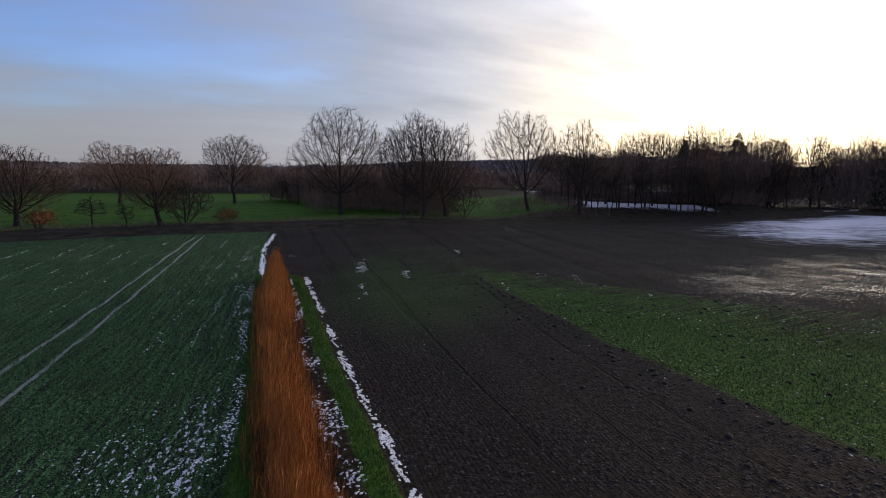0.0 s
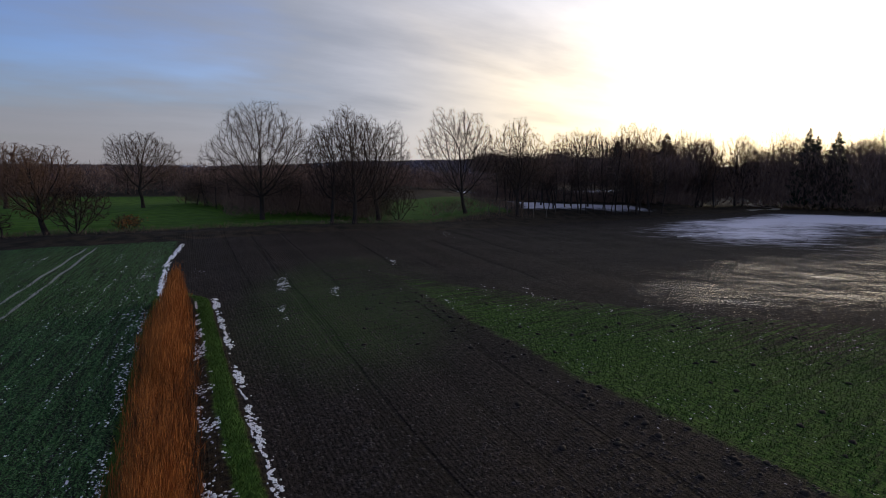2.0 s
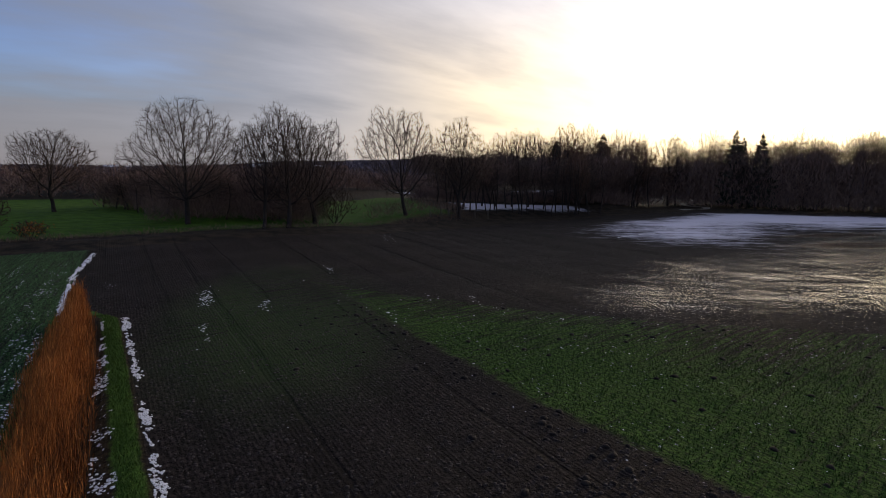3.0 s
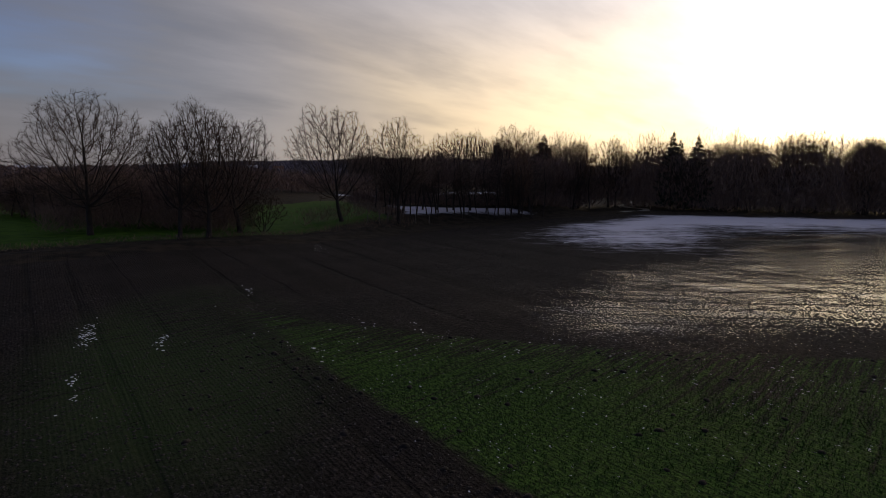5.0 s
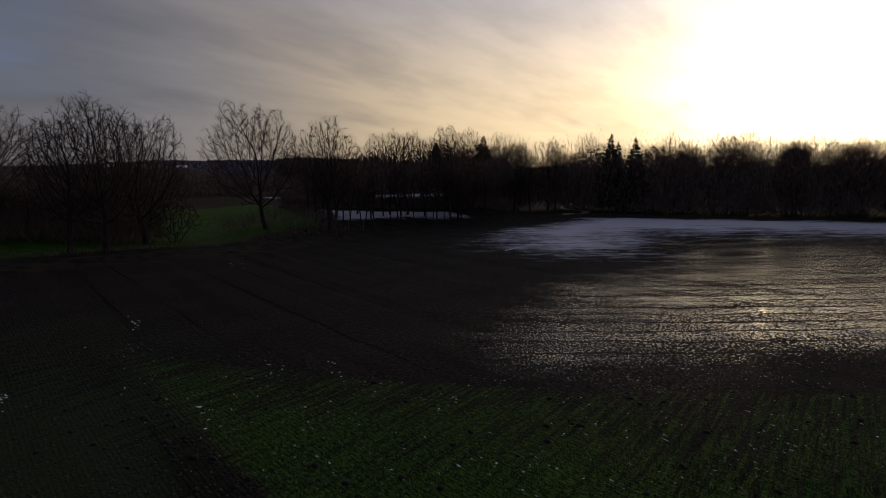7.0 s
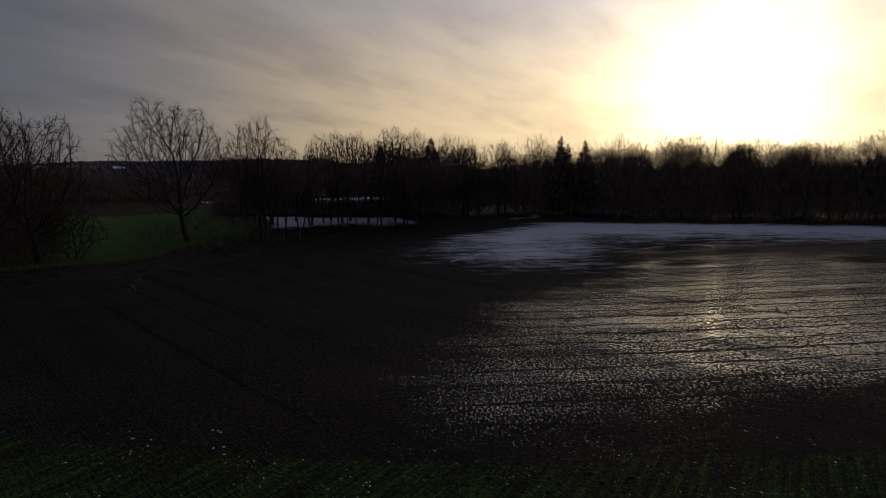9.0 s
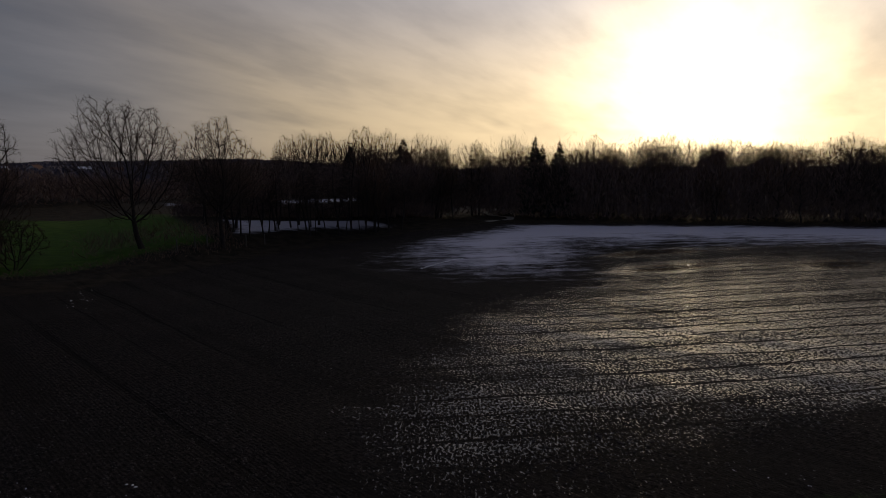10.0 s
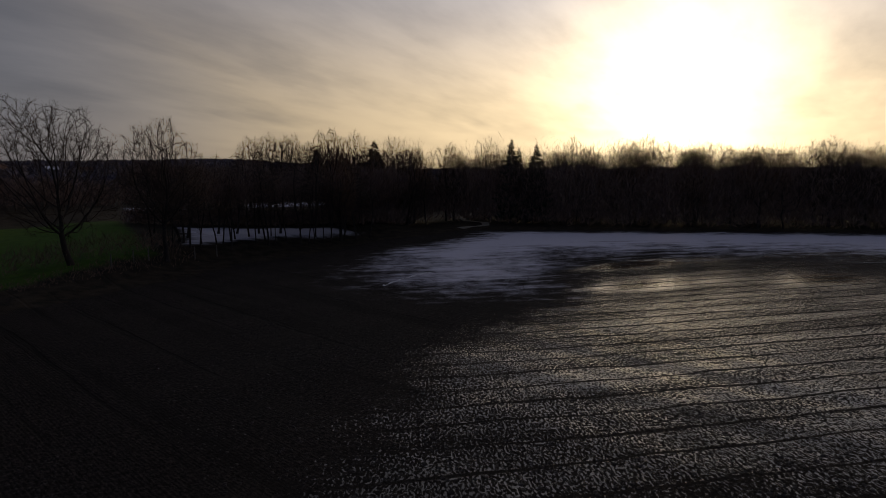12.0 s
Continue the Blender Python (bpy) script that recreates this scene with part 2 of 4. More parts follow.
def ground_material():
    m, n = material("fields")
    at = n.add("ShaderNodeNewGeometry").outputs["Position"]
    flat = n.vec("MULTIPLY", at, (1, 1, 0))

    def mark(name):
        return n.add("ShaderNodeAttribute", attribute_name=name).outputs["Fac"]

    big, mid, small, tiny = n.noise(flat, 0.12, 4), n.noise(flat, 0.7, 5), n.noise(flat, 4.5, 5, 0.65), n.noise(flat, 17, 3, 0.7)
    edge = n.math("ADD", n.math("SUBTRACT", mid, 0.5), n.math("MULTIPLY", n.math("SUBTRACT", small, 0.5), 0.9))

    def region(name, wobble, soft):
        return n.step(n.math("ADD", mark(name), n.math("MULTIPLY", edge, wobble)), -soft, soft)

    # ploughed soil: drill rows run with the ditch
    drill = n.add("ShaderNodeTexWave", {"Vector": n.stretch(flat, 107, 0.15, 1.0), "Scale": 2.1, "Distortion": 2.2, "Detail": 4.0, "Detail Scale": 1.6}, bands_direction="Y").outputs["Fac"]
    rill = n.noise(n.stretch(flat, 107, 0.025, 0.55), 1.0, 4, 0.6)
    crumb = n.noise(n.stretch(flat, 107, 0.55, 1.0), 7.5, 4, 0.75)
    # relief of standing clods is put into the colour: near-black gaps, paler crumbs
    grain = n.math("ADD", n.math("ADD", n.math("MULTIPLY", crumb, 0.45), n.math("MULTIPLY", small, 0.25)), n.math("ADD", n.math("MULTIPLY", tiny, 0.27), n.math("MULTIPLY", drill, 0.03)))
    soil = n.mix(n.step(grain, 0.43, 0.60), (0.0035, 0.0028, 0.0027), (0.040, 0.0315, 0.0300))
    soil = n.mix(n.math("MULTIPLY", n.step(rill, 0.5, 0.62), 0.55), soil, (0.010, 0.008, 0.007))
    soil = n.mix(n.math("MULTIPLY", n.step(big, 0.45, 0.7), 0.35), soil, (0.021, 0.0185, 0.016))
    # wheel ruts, one every three metres
    across = n.add("ShaderNodeSeparateXYZ", {0: n.stretch(flat, 107, 1.0, 1.0)}).outputs[1]
    rut = n.math("ABSOLUTE", n.math("SUBTRACT", n.math("FRACT", n.math("ADD", n.math("DIVIDE", across, 2.9), n.math("MULTIPLY", n.math("SUBTRACT", rill, 0.5), 0.9))), 0.5))
    rut = n.math("MULTIPLY", n.math("MULTIPLY", n.step(rut, 0.085, 0.012), n.step(mark("wet"), 0.0, -8.0)), n.step(n.noise(n.stretch(flat, 107, 0.04, 0.35), 1.0, 3), 0.42, 0.6))
    soil = n.mix(n.math("MULTIPLY", rut, 0.6), soil, (0.003, 0.0025, 0.0025))
    clods = n.math("ADD", n.math("MULTIPLY", small, 0.6), n.math("ADD", n.math("MULTIPLY", tiny, 0.38), n.math("MULTIPLY", drill, 0.07)))
    # winter crop, left field and right patch
    rowl = n.noise(n.stretch(flat, 101, 0.16, 2.6), 2.0, 3, 0.6)
    plants = n.step(n.math("ADD", n.math("MULTIPLY", tiny, 0.72), n.math("MULTIPLY", rowl, 0.28)), 0.465, 0.525)
    leaf = n.mix(n.step(crumb, 0.40, 0.60), (0.013, 0.055, 0.017), (0.100, 0.215, 0.074))
    leaf = n.mix(n.step(n.noise(n.stretch(flat, 101, 0.8, 1.4), 8.0, 3, 0.7), 0.60, 0.66), leaf, (0.24, 0.29, 0.22))
    left = region("left", 0.5, 0.25)
    rowr = n.noise(n.stretch(flat, 30, 0.12, 2.2), 2.2, 3, 0.6)
    leaf_r = n.mix(n.step(crumb, 0.40, 0.60), (0.008, 0.030, 0.004), (0.058, 0.128, 0.019))
    plants_r = n.step(n.math("ADD", n.math("ADD", n.math("MULTIPLY", tiny, 0.5), n.math("MULTIPLY", rowr, 0.5)), n.math("ADD", n.math("MULTIPLY", mark("fade"), 0.10), n.math("MULTIPLY", n.math("SUBTRACT", big, 0.5), 0.22))), 0.49, 0.57)
    green = region("green", 1.1, 0.35)
    weeds = n.math("MULTIPLY", region("weeds", 2.5, 3.0), 0.55)
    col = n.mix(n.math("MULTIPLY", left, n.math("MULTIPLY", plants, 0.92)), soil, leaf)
    col = n.mix(n.math("MULTIPLY", green, n.math("MULTIPLY", plants_r, 0.95)), col, leaf_r)
    col = n.mix(n.math("MULTIPLY", weeds, plants_r), col, (0.030, 0.060, 0.016))
    # tractor tracks in the left field
    sep = n.add("ShaderNodeSeparateXYZ", {0: flat})
    one = n.math("ABSOLUTE", n.math("ADD", n.math("ADD", sep.outputs[0], 17.4), n.math("MULTIPLY", n.math("SUBTRACT", sep.outputs[1], 22.0), 0.2033)))
    two = n.math("ABSOLUTE", n.math("ADD", n.math("ADD", sep.outputs[0], 15.2), n.math("MULTIPLY", n.math("SUBTRACT", sep.outputs[1], 19.0), 0.2249)))
    wheel = n.math("SUBTRACT", 0.12, n.math("MINIMUM", one, two))
    tram = n.math("MULTIPLY", n.step(n.math("ADD", wheel, n.math("MULTIPLY", edge, 0.14)), -0.03, 0.08), n.step(mark("left"), 0.5, 3.0))
    col = n.mix(n.math("MULTIPLY", tram, n.mixf(mid, 0.55, 1.0)), col, (0.29, 0.295, 0.315))
    # grass verge, meadow and woodland floor
    grass = n.mix(n.step(n.math("ADD", n.math("MULTIPLY", small, 0.5), n.math("MULTIPLY", mid, 0.5)), 0.35, 0.65), (0.026, 0.070, 0.010), (0.075, 0.150, 0.024))
    col = n.mix(region("litter", 0.2, 0.1), col, n.mix(n.step(small, 0.35, 0.65), (0.014, 0.011, 0.008), (0.050, 0.036, 0.020)))
    col = n.mix(region("verge", 0.35, 0.12), col, grass)
    litter = n.mix(n.step(mid, 0.35, 0.65), (0.013, 0.011, 0.009), (0.038, 0.029, 0.020))
    out = region("beyond", 1.2, 0.6)
    col = n.mix(out, col, litter)
    lawn = n.mix(n.step(mid, 0.3, 0.7), (0.018, 0.056, 0.003), (0.048, 0.106, 0.007))
    meadow = region("meadow", 2.0, 1.2)
    col = n.mix(meadow, col, lawn)
    # beyond 330 m distance haze is painted into the ground as a bluish tone
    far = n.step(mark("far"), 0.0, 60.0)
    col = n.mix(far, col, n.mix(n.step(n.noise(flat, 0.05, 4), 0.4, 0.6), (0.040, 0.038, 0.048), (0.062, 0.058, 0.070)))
    # wet soil: water stands between the clods and along the furrows
    furrow_at = n.add("ShaderNodeSeparateXYZ", {0: n.stretch(flat, -21, 1.0, 1.0)}).outputs[1]
    soft = n.noise(n.stretch(flat, -21, 0.05, 0.5), 1.0, 3, 0.5)
    furrow = n.math("ABSOLUTE", n.math("SUBTRACT", n.math("FRACT", n.math("ADD", n.math("DIVIDE", furrow_at, 2.1), n.math("MULTIPLY", n.math("SUBTRACT", soft, 0.5), 0.5))), 0.5))
    furrow = n.step(furrow, 0.075, 0.025)
    wet = n.step(n.math("ADD", mark("wet"), n.math("MULTIPLY", edge, 6.0)), -4.5, 3.5)
    lump = n.math("ADD", n.math("MULTIPLY", n.noise(n.stretch(flat, 60, 0.55, 1.1), 8.4, 3, 0.7), 0.90), n.math("MULTIPLY", n.noise(n.stretch(flat, -30, 1.5, 0.55), 2.0, 3, 0.6), 0.10))
    shallow = n.noise(n.stretch(flat, -21, 0.05, 0.30), 1.0, 3, 0.5)
    level = n.math("ADD", n.math("MULTIPLY", lump, 0.92), n.math("SUBTRACT", n.math("MULTIPLY", shallow, 0.19), n.math("MULTIPLY", mark("deep"), 0.45)))
    level = n.math("ADD", level, n.math("MULTIPLY", n.math("SUBTRACT", 1.0, wet), 0.13))
    film = n.math("MULTIPLY", n.math("MULTIPLY", n.step(level, 0.545, 0.525), n.step(mark("wet"), -20.0, 0.0)), n.math("SUBTRACT", 1.0, n.math("MULTIPLY", furrow, 0.92)))
    col = n.mix(n.math("MULTIPLY", n.step(mark("wet"), -2.0, 2.0), 0.5), col, (0.014, 0.011, 0.010))
    # snow: streaks along the furrows, speckles, remains
    streak = n.noise(n.stretch(flat, -21, 0.09, 0.75), 0.8, 6, 0.65)
    snow_a = n.step(n.math("ADD", n.math("MULTIPLY", n.math("MINIMUM", mark("snow"), 24.0), 0.0155), n.math("ADD", n.math("MULTIPLY", streak, 0.50), n.math("ADD", n.math("ADD", n.math("MULTIPLY", crumb, 0.34), n.math("MULTIPLY", tiny, 0.18)), n.math("ADD", n.math("MULTIPLY", mid, 0.30), n.math("MULTIPLY", n.math("SUBTRACT", big, 0.5), 0.45))))), 0.65, 0.95)
    snow_a = n.math("MULTIPLY", snow_a, n.step(mark("snow"), -8.0, 1.0))
    specks = n.noise(n.stretch(flat, 101, 0.55, 1.1), 6.0, 3, 0.6)
    patch = n.noise(flat, 0.33, 4, 0.6)
    snow_b = n.step(n.math("ADD", n.math("ADD", n.math("MULTIPLY", specks, 0.8), n.math("MULTIPLY", patch, 0.25)), n.math("MULTIPLY", mark("specks"), 0.22)), 0.755, 0.785)
    snow_b = n.math("MULTIPLY", snow_b, n.step(mark("specks"), 0.02, 0.12))
    snow = n.math("MAXIMUM", snow_a, snow_b)
    # the lavender of the reflected sky is put into the snow's colour
    sky_tinted_snow = n.mix(small, (0.48, 0.475, 0.60), (0.71, 0.705, 0.81))
    col = n.mix(n.math("MULTIPLY", snow, 0.92), col, sky_tinted_snow)
    film = n.math("MULTIPLY", film, n.math("SUBTRACT", 1.0, snow))
    rough = n.mixf(film, n.mixf(snow, 0.92, 0.55), n.mixf(mark("deep"), 0.15, 0.02))
    height = n.math("SUBTRACT", n.math("ADD", clods, n.math("MULTIPLY", n.math("MULTIPLY", plants, left), 0.25)), n.math("MULTIPLY", n.math("MULTIPLY", rut, n.math("SUBTRACT", 1.0, n.math("MAXIMUM", green, left))), 0.4))
    strength = n.mixf(film, n.mixf(snow, n.mixf(meadow, 0.9, 0.35), 0.35), n.mixf(mark("deep"), 0.05, 0.008))
    normal = n.add("ShaderNodeBump", {"Strength": strength, "Distance": 0.13, "Height": height}).outputs[0]
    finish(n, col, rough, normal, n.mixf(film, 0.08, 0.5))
    return m


FIELDS = ground_material()


# ---- helpers for things ----
def mesh_of(name, verts, faces, mats, smooth=False):
    me = bpy.data.meshes.new(name)
    me.from_pydata(verts, [], faces)
    for mat in mats if isinstance(mats, (list, tuple)) else [mats]:
        me.materials.append(mat)
    if smooth:
        me.shade_smooth()
    return me


def part(name, data, parent, label=""):
    ob = new(name, data)
    ob.parent = parent
    return tagged(ob, label) if label else ob


def thing(name, m, label, category, group="", kind=""):
    ob = new(name)
    ob.empty_display_size = 0.2
    ob.matrix_basis = m
    return tagged(ob, label, category, group, kind)


# ---- the ground ----
def steps(lo, hi, fine, reach, growth, more, coarse):
    mid = list(np.arange(lo, hi + 1e-6, fine)) + list(np.arange(hi + coarse, more + 1e-6, coarse))
    hi = mid[-1]
    d, up, down = fine, [], []
    while (up[-1] if up else hi) < reach:
        d *= growth
        up.append((up[-1] if up else hi) + d)
        down.append((down[-1] if down else lo) - d)
    return np.array(down[::-1] + mid + up)


def make_ground():
    xs, ys = steps(-42, 66, 0.4, 2600, 1.13, 140, 0.8), steps(8, 92, 0.4, 2600, 1.13, 124, 0.7)
    X, Y = np.meshgrid(xs, ys)
    Z = land(X, Y)
    field = np.interp(X, FAR_X, FAR_Y) - Y
    verge, strip, reed = (np.interp(Y, a, b) for a, b in ((VERGE_Y, VERGE_X), (STRIP_Y, STRIP_X), (REED_Y, REED_X)))
    nx, ny = len(xs), len(ys)
    i = np.arange(nx * ny).reshape(ny, nx)
    faces = np.stack([i[:-1, :-1], i[:-1, 1:], i[1:, 1:], i[1:, :-1]], -1).reshape(-1, 4)
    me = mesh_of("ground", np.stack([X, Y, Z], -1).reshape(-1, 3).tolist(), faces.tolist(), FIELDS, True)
    behind = np.maximum.reduce([np.minimum(18 + 0.4 * inside(X, Y, p), 8 * inside(X, Y, p)) for p in (SNOW_BEHIND, SNOW_FAR, SNOW_GLADE)])
    marks = {
        "left": np.minimum(verge - X, field),
        "verge": np.minimum(np.maximum(np.minimum(X - verge, reed - 0.9 - X), np.minimum(X - strip + 1.05, strip - 0.3 - X)), 42 - Y),
        "litter": np.minimum(np.minimum(X - reed + 1.0, strip - 0.15 - X), 41 - Y),
        "green": inside(X, Y, GREEN),
        "weeds": 7 - np.hypot((X + 1.5) / 0.8, (Y - 40) / 1.6),
        "wet": np.minimum(inside(X, Y, WET), field),
        "snow": np.maximum(np.minimum(inside(X, Y, SNOW), 2.5 * (field - np.interp(X, [40, 61, 70, 78, 85], [9.0, 9.0, 6.5, 3.8, 1.0]))), behind),
        "fade": np.clip(from_line(X, Y, [(1.5, 47.5), (9, 41), (18, 35.9), (30, 30.6), (60, 18)]) / 9, 0, 1),
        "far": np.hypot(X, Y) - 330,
        "beyond": -field - 0.5,
        "meadow": np.minimum.reduce([-field - 10, 22 - X, 148 - Y]),
    }
    pools = ((70.5, 73, 7, 1.8), (63, 64, 5, 2.0), (78.7, 55, 4, 2.4))
    marks["deep"] = np.clip(sum(np.exp(-(((X - a) / c) ** 2 + ((Y - b + 0.2 * (X - a)) / d) ** 2)) for a, b, c, d in pools), 0, 1)
    left = np.clip((verge - X) / 1.0, 0, 1) * np.clip(field / 6, 0, 1)
    specks = left * (0.26 + 0.30 * np.exp(-((X - verge + 0.9) / 0.7) ** 2) + 0.46 * np.exp(-(((X + 7.5) / 4) ** 2 + ((Y - 15) / 5) ** 2)) + 0.12 * ss((Y - 30) / 10))
    specks += 0.75 * np.clip((X - reed - 0.9) / 0.3, 0, 1) * np.clip((strip - 0.8 - X) / 0.3, 0, 1) * np.clip((42 - Y) / 3, 0, 1)
    right = np.clip((X - strip) / 1.0, 0, 1) * np.clip(field / 3, 0, 1)
    specks += right * 0.10 + 0.3 * right * np.clip(inside(X, Y, GREEN) / 3 + 1, 0, 1)
    specks += 0.42 * np.exp(-(((X + 12.6 + 0.24 * (Y - 48)) / 0.9) ** 2 + ((Y - 48) / 5) ** 2))
    marks["specks"] = specks
    for name, v in marks.items():
        a = me.attributes.new(name, "FLOAT", "POINT")
        a.data.foreach_set("value", np.clip(v, -60, 60).astype(np.float32).ravel())
    tagged(new("ground", me), "winter fields of dark wet soil, green crop and thawing snow", "ground", kind="structure")


make_ground()


# ---- bare trees ----
def tube_mesh(name, p0, p1, r0, r1, sides, mat):
    """One mesh of tapered pieces from the points p0 to p1; a piece with r1 = 0 ends in a point."""
    p0, p1, r0, r1 = (np.asarray(v, float) for v in (p0, p1, r0, r1))
    d = p1 - p0
    d /= np.maximum(np.linalg.norm(d, axis=1), 1e-6)[:, None]
    ref = np.where(np.abs(d[:, 2:3]) < 0.9, [[0.0, 0.0, 1.0]], [[1.0, 0.0, 0.0]])
    a = np.cross(d, ref)
    a /= np.linalg.norm(a, axis=1)[:, None]
    b = np.cross(d, a)
    verts, faces, count = [], [], 0
    for k, pointed in sorted({(int(s), bool(q)) for s, q in zip(sides, r1 <= 0)}):
        pick = (np.asarray(sides) == k) & ((r1 <= 0) == pointed)
        m = int(pick.sum())
        t = 2 * np.pi * np.arange(k) / k
        ring = np.cos(t)[None, :, None] * a[pick][:, None] + np.sin(t)[None, :, None] * b[pick][:, None]
        low = p0[pick][:, None] + ring * r0[pick][:, None, None]
        high = p1[pick][:, None] if pointed else p1[pick][:, None] + ring * r1[pick][:, None, None]
        block = np.concatenate([low, high], 1)
        w = block.shape[1]
        verts.append(block.reshape(-1, 3))
        start = count + w * np.arange(m)[:, None]
        for q in range(k):
            n = (q + 1) % k
            corner = [q, n, k] if pointed else [q, n, k + n, k + q]
            faces += (start + np.array(corner)[None]).tolist()
        count += m * w
    return mesh_of(name, np.concatenate(verts).tolist(), faces, mat, True)


SHAPES = {  # trunk's height, crown's lowest and widest height (shares of the whole), lobes, lean, spread of the lobes
    "oak": (0.20, 0.14, 0.52, 8, 0.0), "lime": (0.22, 0.20, 0.60, 7, 0.0), "leaning": (0.17, 0.12, 0.54, 8, -0.20),
    "alder": (0.94, 0.30, 0.60, 9, 0.0), "poplar": (0.94, 0.18, 0.55, 8, 0.0), "shrub": (0.04, 0.04, 0.58, 7, 0.0)}


def grow(seed, height, radius, kind, dense, fine_r, lite=0):
    """A leafless tree: branches reach step by step for points spread through a lobed crown, and thicken towards the trunk."""
    rng = np.random.RandomState(seed)
    tall, low, mid, lobes, lean = SHAPES[kind]
    step = height / (50 - 10 * lite)
    # the crown: a rounded body with lobes on it
    want = int(3600 * dense * min(1.0, height / 9) * (0.5 if kind == "shrub" else 1.0) * (0.55 if lite == 2 else 0.75 if lite else 1.0))
    d = rng.normal(size=(want * 2, 3))
    d /= np.linalg.norm(d, axis=1)[:, None]
    d *= (rng.uniform(0.02, 1, want * 2) ** 0.42)[:, None]
    points = d[:want] * 0.92
    ways = rng.normal(size=(lobes, 3)) + (0, 0, 0.35)
    ways /= np.linalg.norm(ways, axis=1)[:, None]
    sizes = rng.uniform(0.30, 0.46, lobes)
    pick = rng.randint(0, lobes, want)
    points = np.concatenate([points[:want * 2 // 3], (ways * (1.0 - sizes * 0.72)[:, None])[pick][:want // 2] + d[want:want + want // 2] * sizes[pick][:want // 2, None]])
    up_z, down_z = (1 - mid) * height, (mid - low) * height
    points *= np.stack([np.full(len(points), radius * 1.1), np.full(len(points), radius * 1.1), np.where(points[:, 2] > 0, up_z, down_z)], 1)
    if kind == "alder":
        points[:, :2] *= np.clip(1.15 - (points[:, 2:3] + down_z) / height, 0.3, 1.2)
    points += (lean * 0.28 * height, 0, mid * height)
    # the trunk
    nodes, parent = [np.array((0.0, 0.0, -0.2))], [-1]
    way = np.array((lean * 1.7, 0.04, 1.0))
    while nodes[-1][2] < tall * height:
        way = way / np.linalg.norm(way)
        way = way + np.append(rng.normal(0, 0.05, 2), 0.08 if lean else 0.05)
        nodes.append(nodes[-1] + way / np.linalg.norm(way) * step)
        parent.append(len(nodes) - 2)
    if kind == "shrub":
        for k in range(9):
            nodes.append(np.array((rng.normal(0, 0.06 * radius), rng.normal(0, 0.06 * radius), 0.0)))
            parent.append(0)
    nodes = np.array(nodes)
    near = np.full(len(points), 1e9)
    which = np.zeros(len(points), int)
    fresh = np.arange(len(nodes))
    reach, clear = (0.62 if kind in ("oak", "lime", "leaning", "shrub") else 0.34) * height, 1.45 * step
    heading = np.zeros_like(nodes)
    heading[1:] = nodes[1:] - nodes[parent[1:]]
    for turn in range(80):
        young = nodes[fresh]
        far = (young * young).sum(1)[None] - 2 * points @ young.T
        best = far.argmin(1)
        dist = np.linalg.norm(points - young[best], axis=1)
        better = dist < near
        near[better], which[better] = dist[better], fresh[best[better]]
        stay = (near > clear) & (np.bincount(parent[1:], minlength=len(nodes))[which] < 4)
        points, near, which = points[stay], near[stay], which[stay]
        live = near < reach
        if not live.any():
            break
        pull = np.zeros_like(nodes)
        toward = points[live] - nodes[which[live]]
        np.add.at(pull, which[live], toward / np.linalg.norm(toward, axis=1)[:, None])
        grown = np.unique(which[live])
        d = pull[grown]
        d /= np.maximum(np.linalg.norm(d, axis=1), 1e-6)[:, None]
        h = heading[grown]
        h = h / np.maximum(np.linalg.norm(h, axis=1), 1e-6)[:, None]
        d = d + 0.65 * h + rng.normal(0, 0.30 if kind in ("alder", "poplar") else 0.13, d.shape) + (0, 0, 0.07)
        d /= np.linalg.norm(d, axis=1)[:, None]
        made = nodes[grown] + d * step
        fresh = np.arange(len(nodes), len(nodes) + len(made))
        nodes, heading = np.concatenate([nodes, made]), np.concatenate([heading, d])
        parent += grown.tolist()
    parent = np.array(parent)
    nodes[:, 2] *= 0.975 * height / nodes[:, 2].max()
    # each branch is as thick as what it carries
    load = np.zeros(len(nodes))
    kids = np.bincount(parent[1:], minlength=len(nodes))
    for i in range(len(nodes) - 1, 0, -1):
        load[i] = max(load[i], 1.0)
        load[parent[i]] += load[i]
    thick = fine_r * np.maximum(load, 1.0) ** (0.425 if kind in ("oak", "lime", "leaning") and not lite else 0.32 if kind == "shrub" else 0.40)
    thick *= 1 + 0.5 * np.exp(-np.maximum(nodes[:, 2], 0) / (0.05 * height)) * (kind != "shrub")
    stout, thin, bold = [], [], min(0.045, 0.6 * thick[1:].max())
    for i in range(1, len(nodes)):
        p = parent[i]
        r0, r1 = min(thick[p], thick[i] * 1.3), thick[i]
        box = stout if r1 > bold else thin
        box.append((nodes[p], nodes[i], r0, r1 if kids[i] else 0.0, max(3, (8 if r1 > 0.12 else 5 if r1 > 0.045 else 3) - lite)))
    # twigs on the outer branches
    outer = np.nonzero(load <= 7)[0]
    for turn in range(3 if lite else 4):
        d = heading[outer] / np.maximum(np.linalg.norm(heading[outer], axis=1), 1e-6)[:, None] + rng.normal(0, 0.48, (len(outer), 3)) + (0, 0, 0.16)
        d /= np.linalg.norm(d, axis=1)[:, None]
        tips = nodes[outer] + d * (step * rng.uniform(1.1, 2.9, len(outer)))[:, None]
        thin += [(a, b, fine_r * 0.8, 0.0, 3) for a, b in zip(nodes[outer], tips)]
    return stout, thin


def pieces(name, box, mat):
    p0, p1, r0, r1, sides = zip(*box)
    return tube_mesh(name, [tuple(v) for v in p0], [tuple(v) for v in p1], r0, r1, sides, mat)


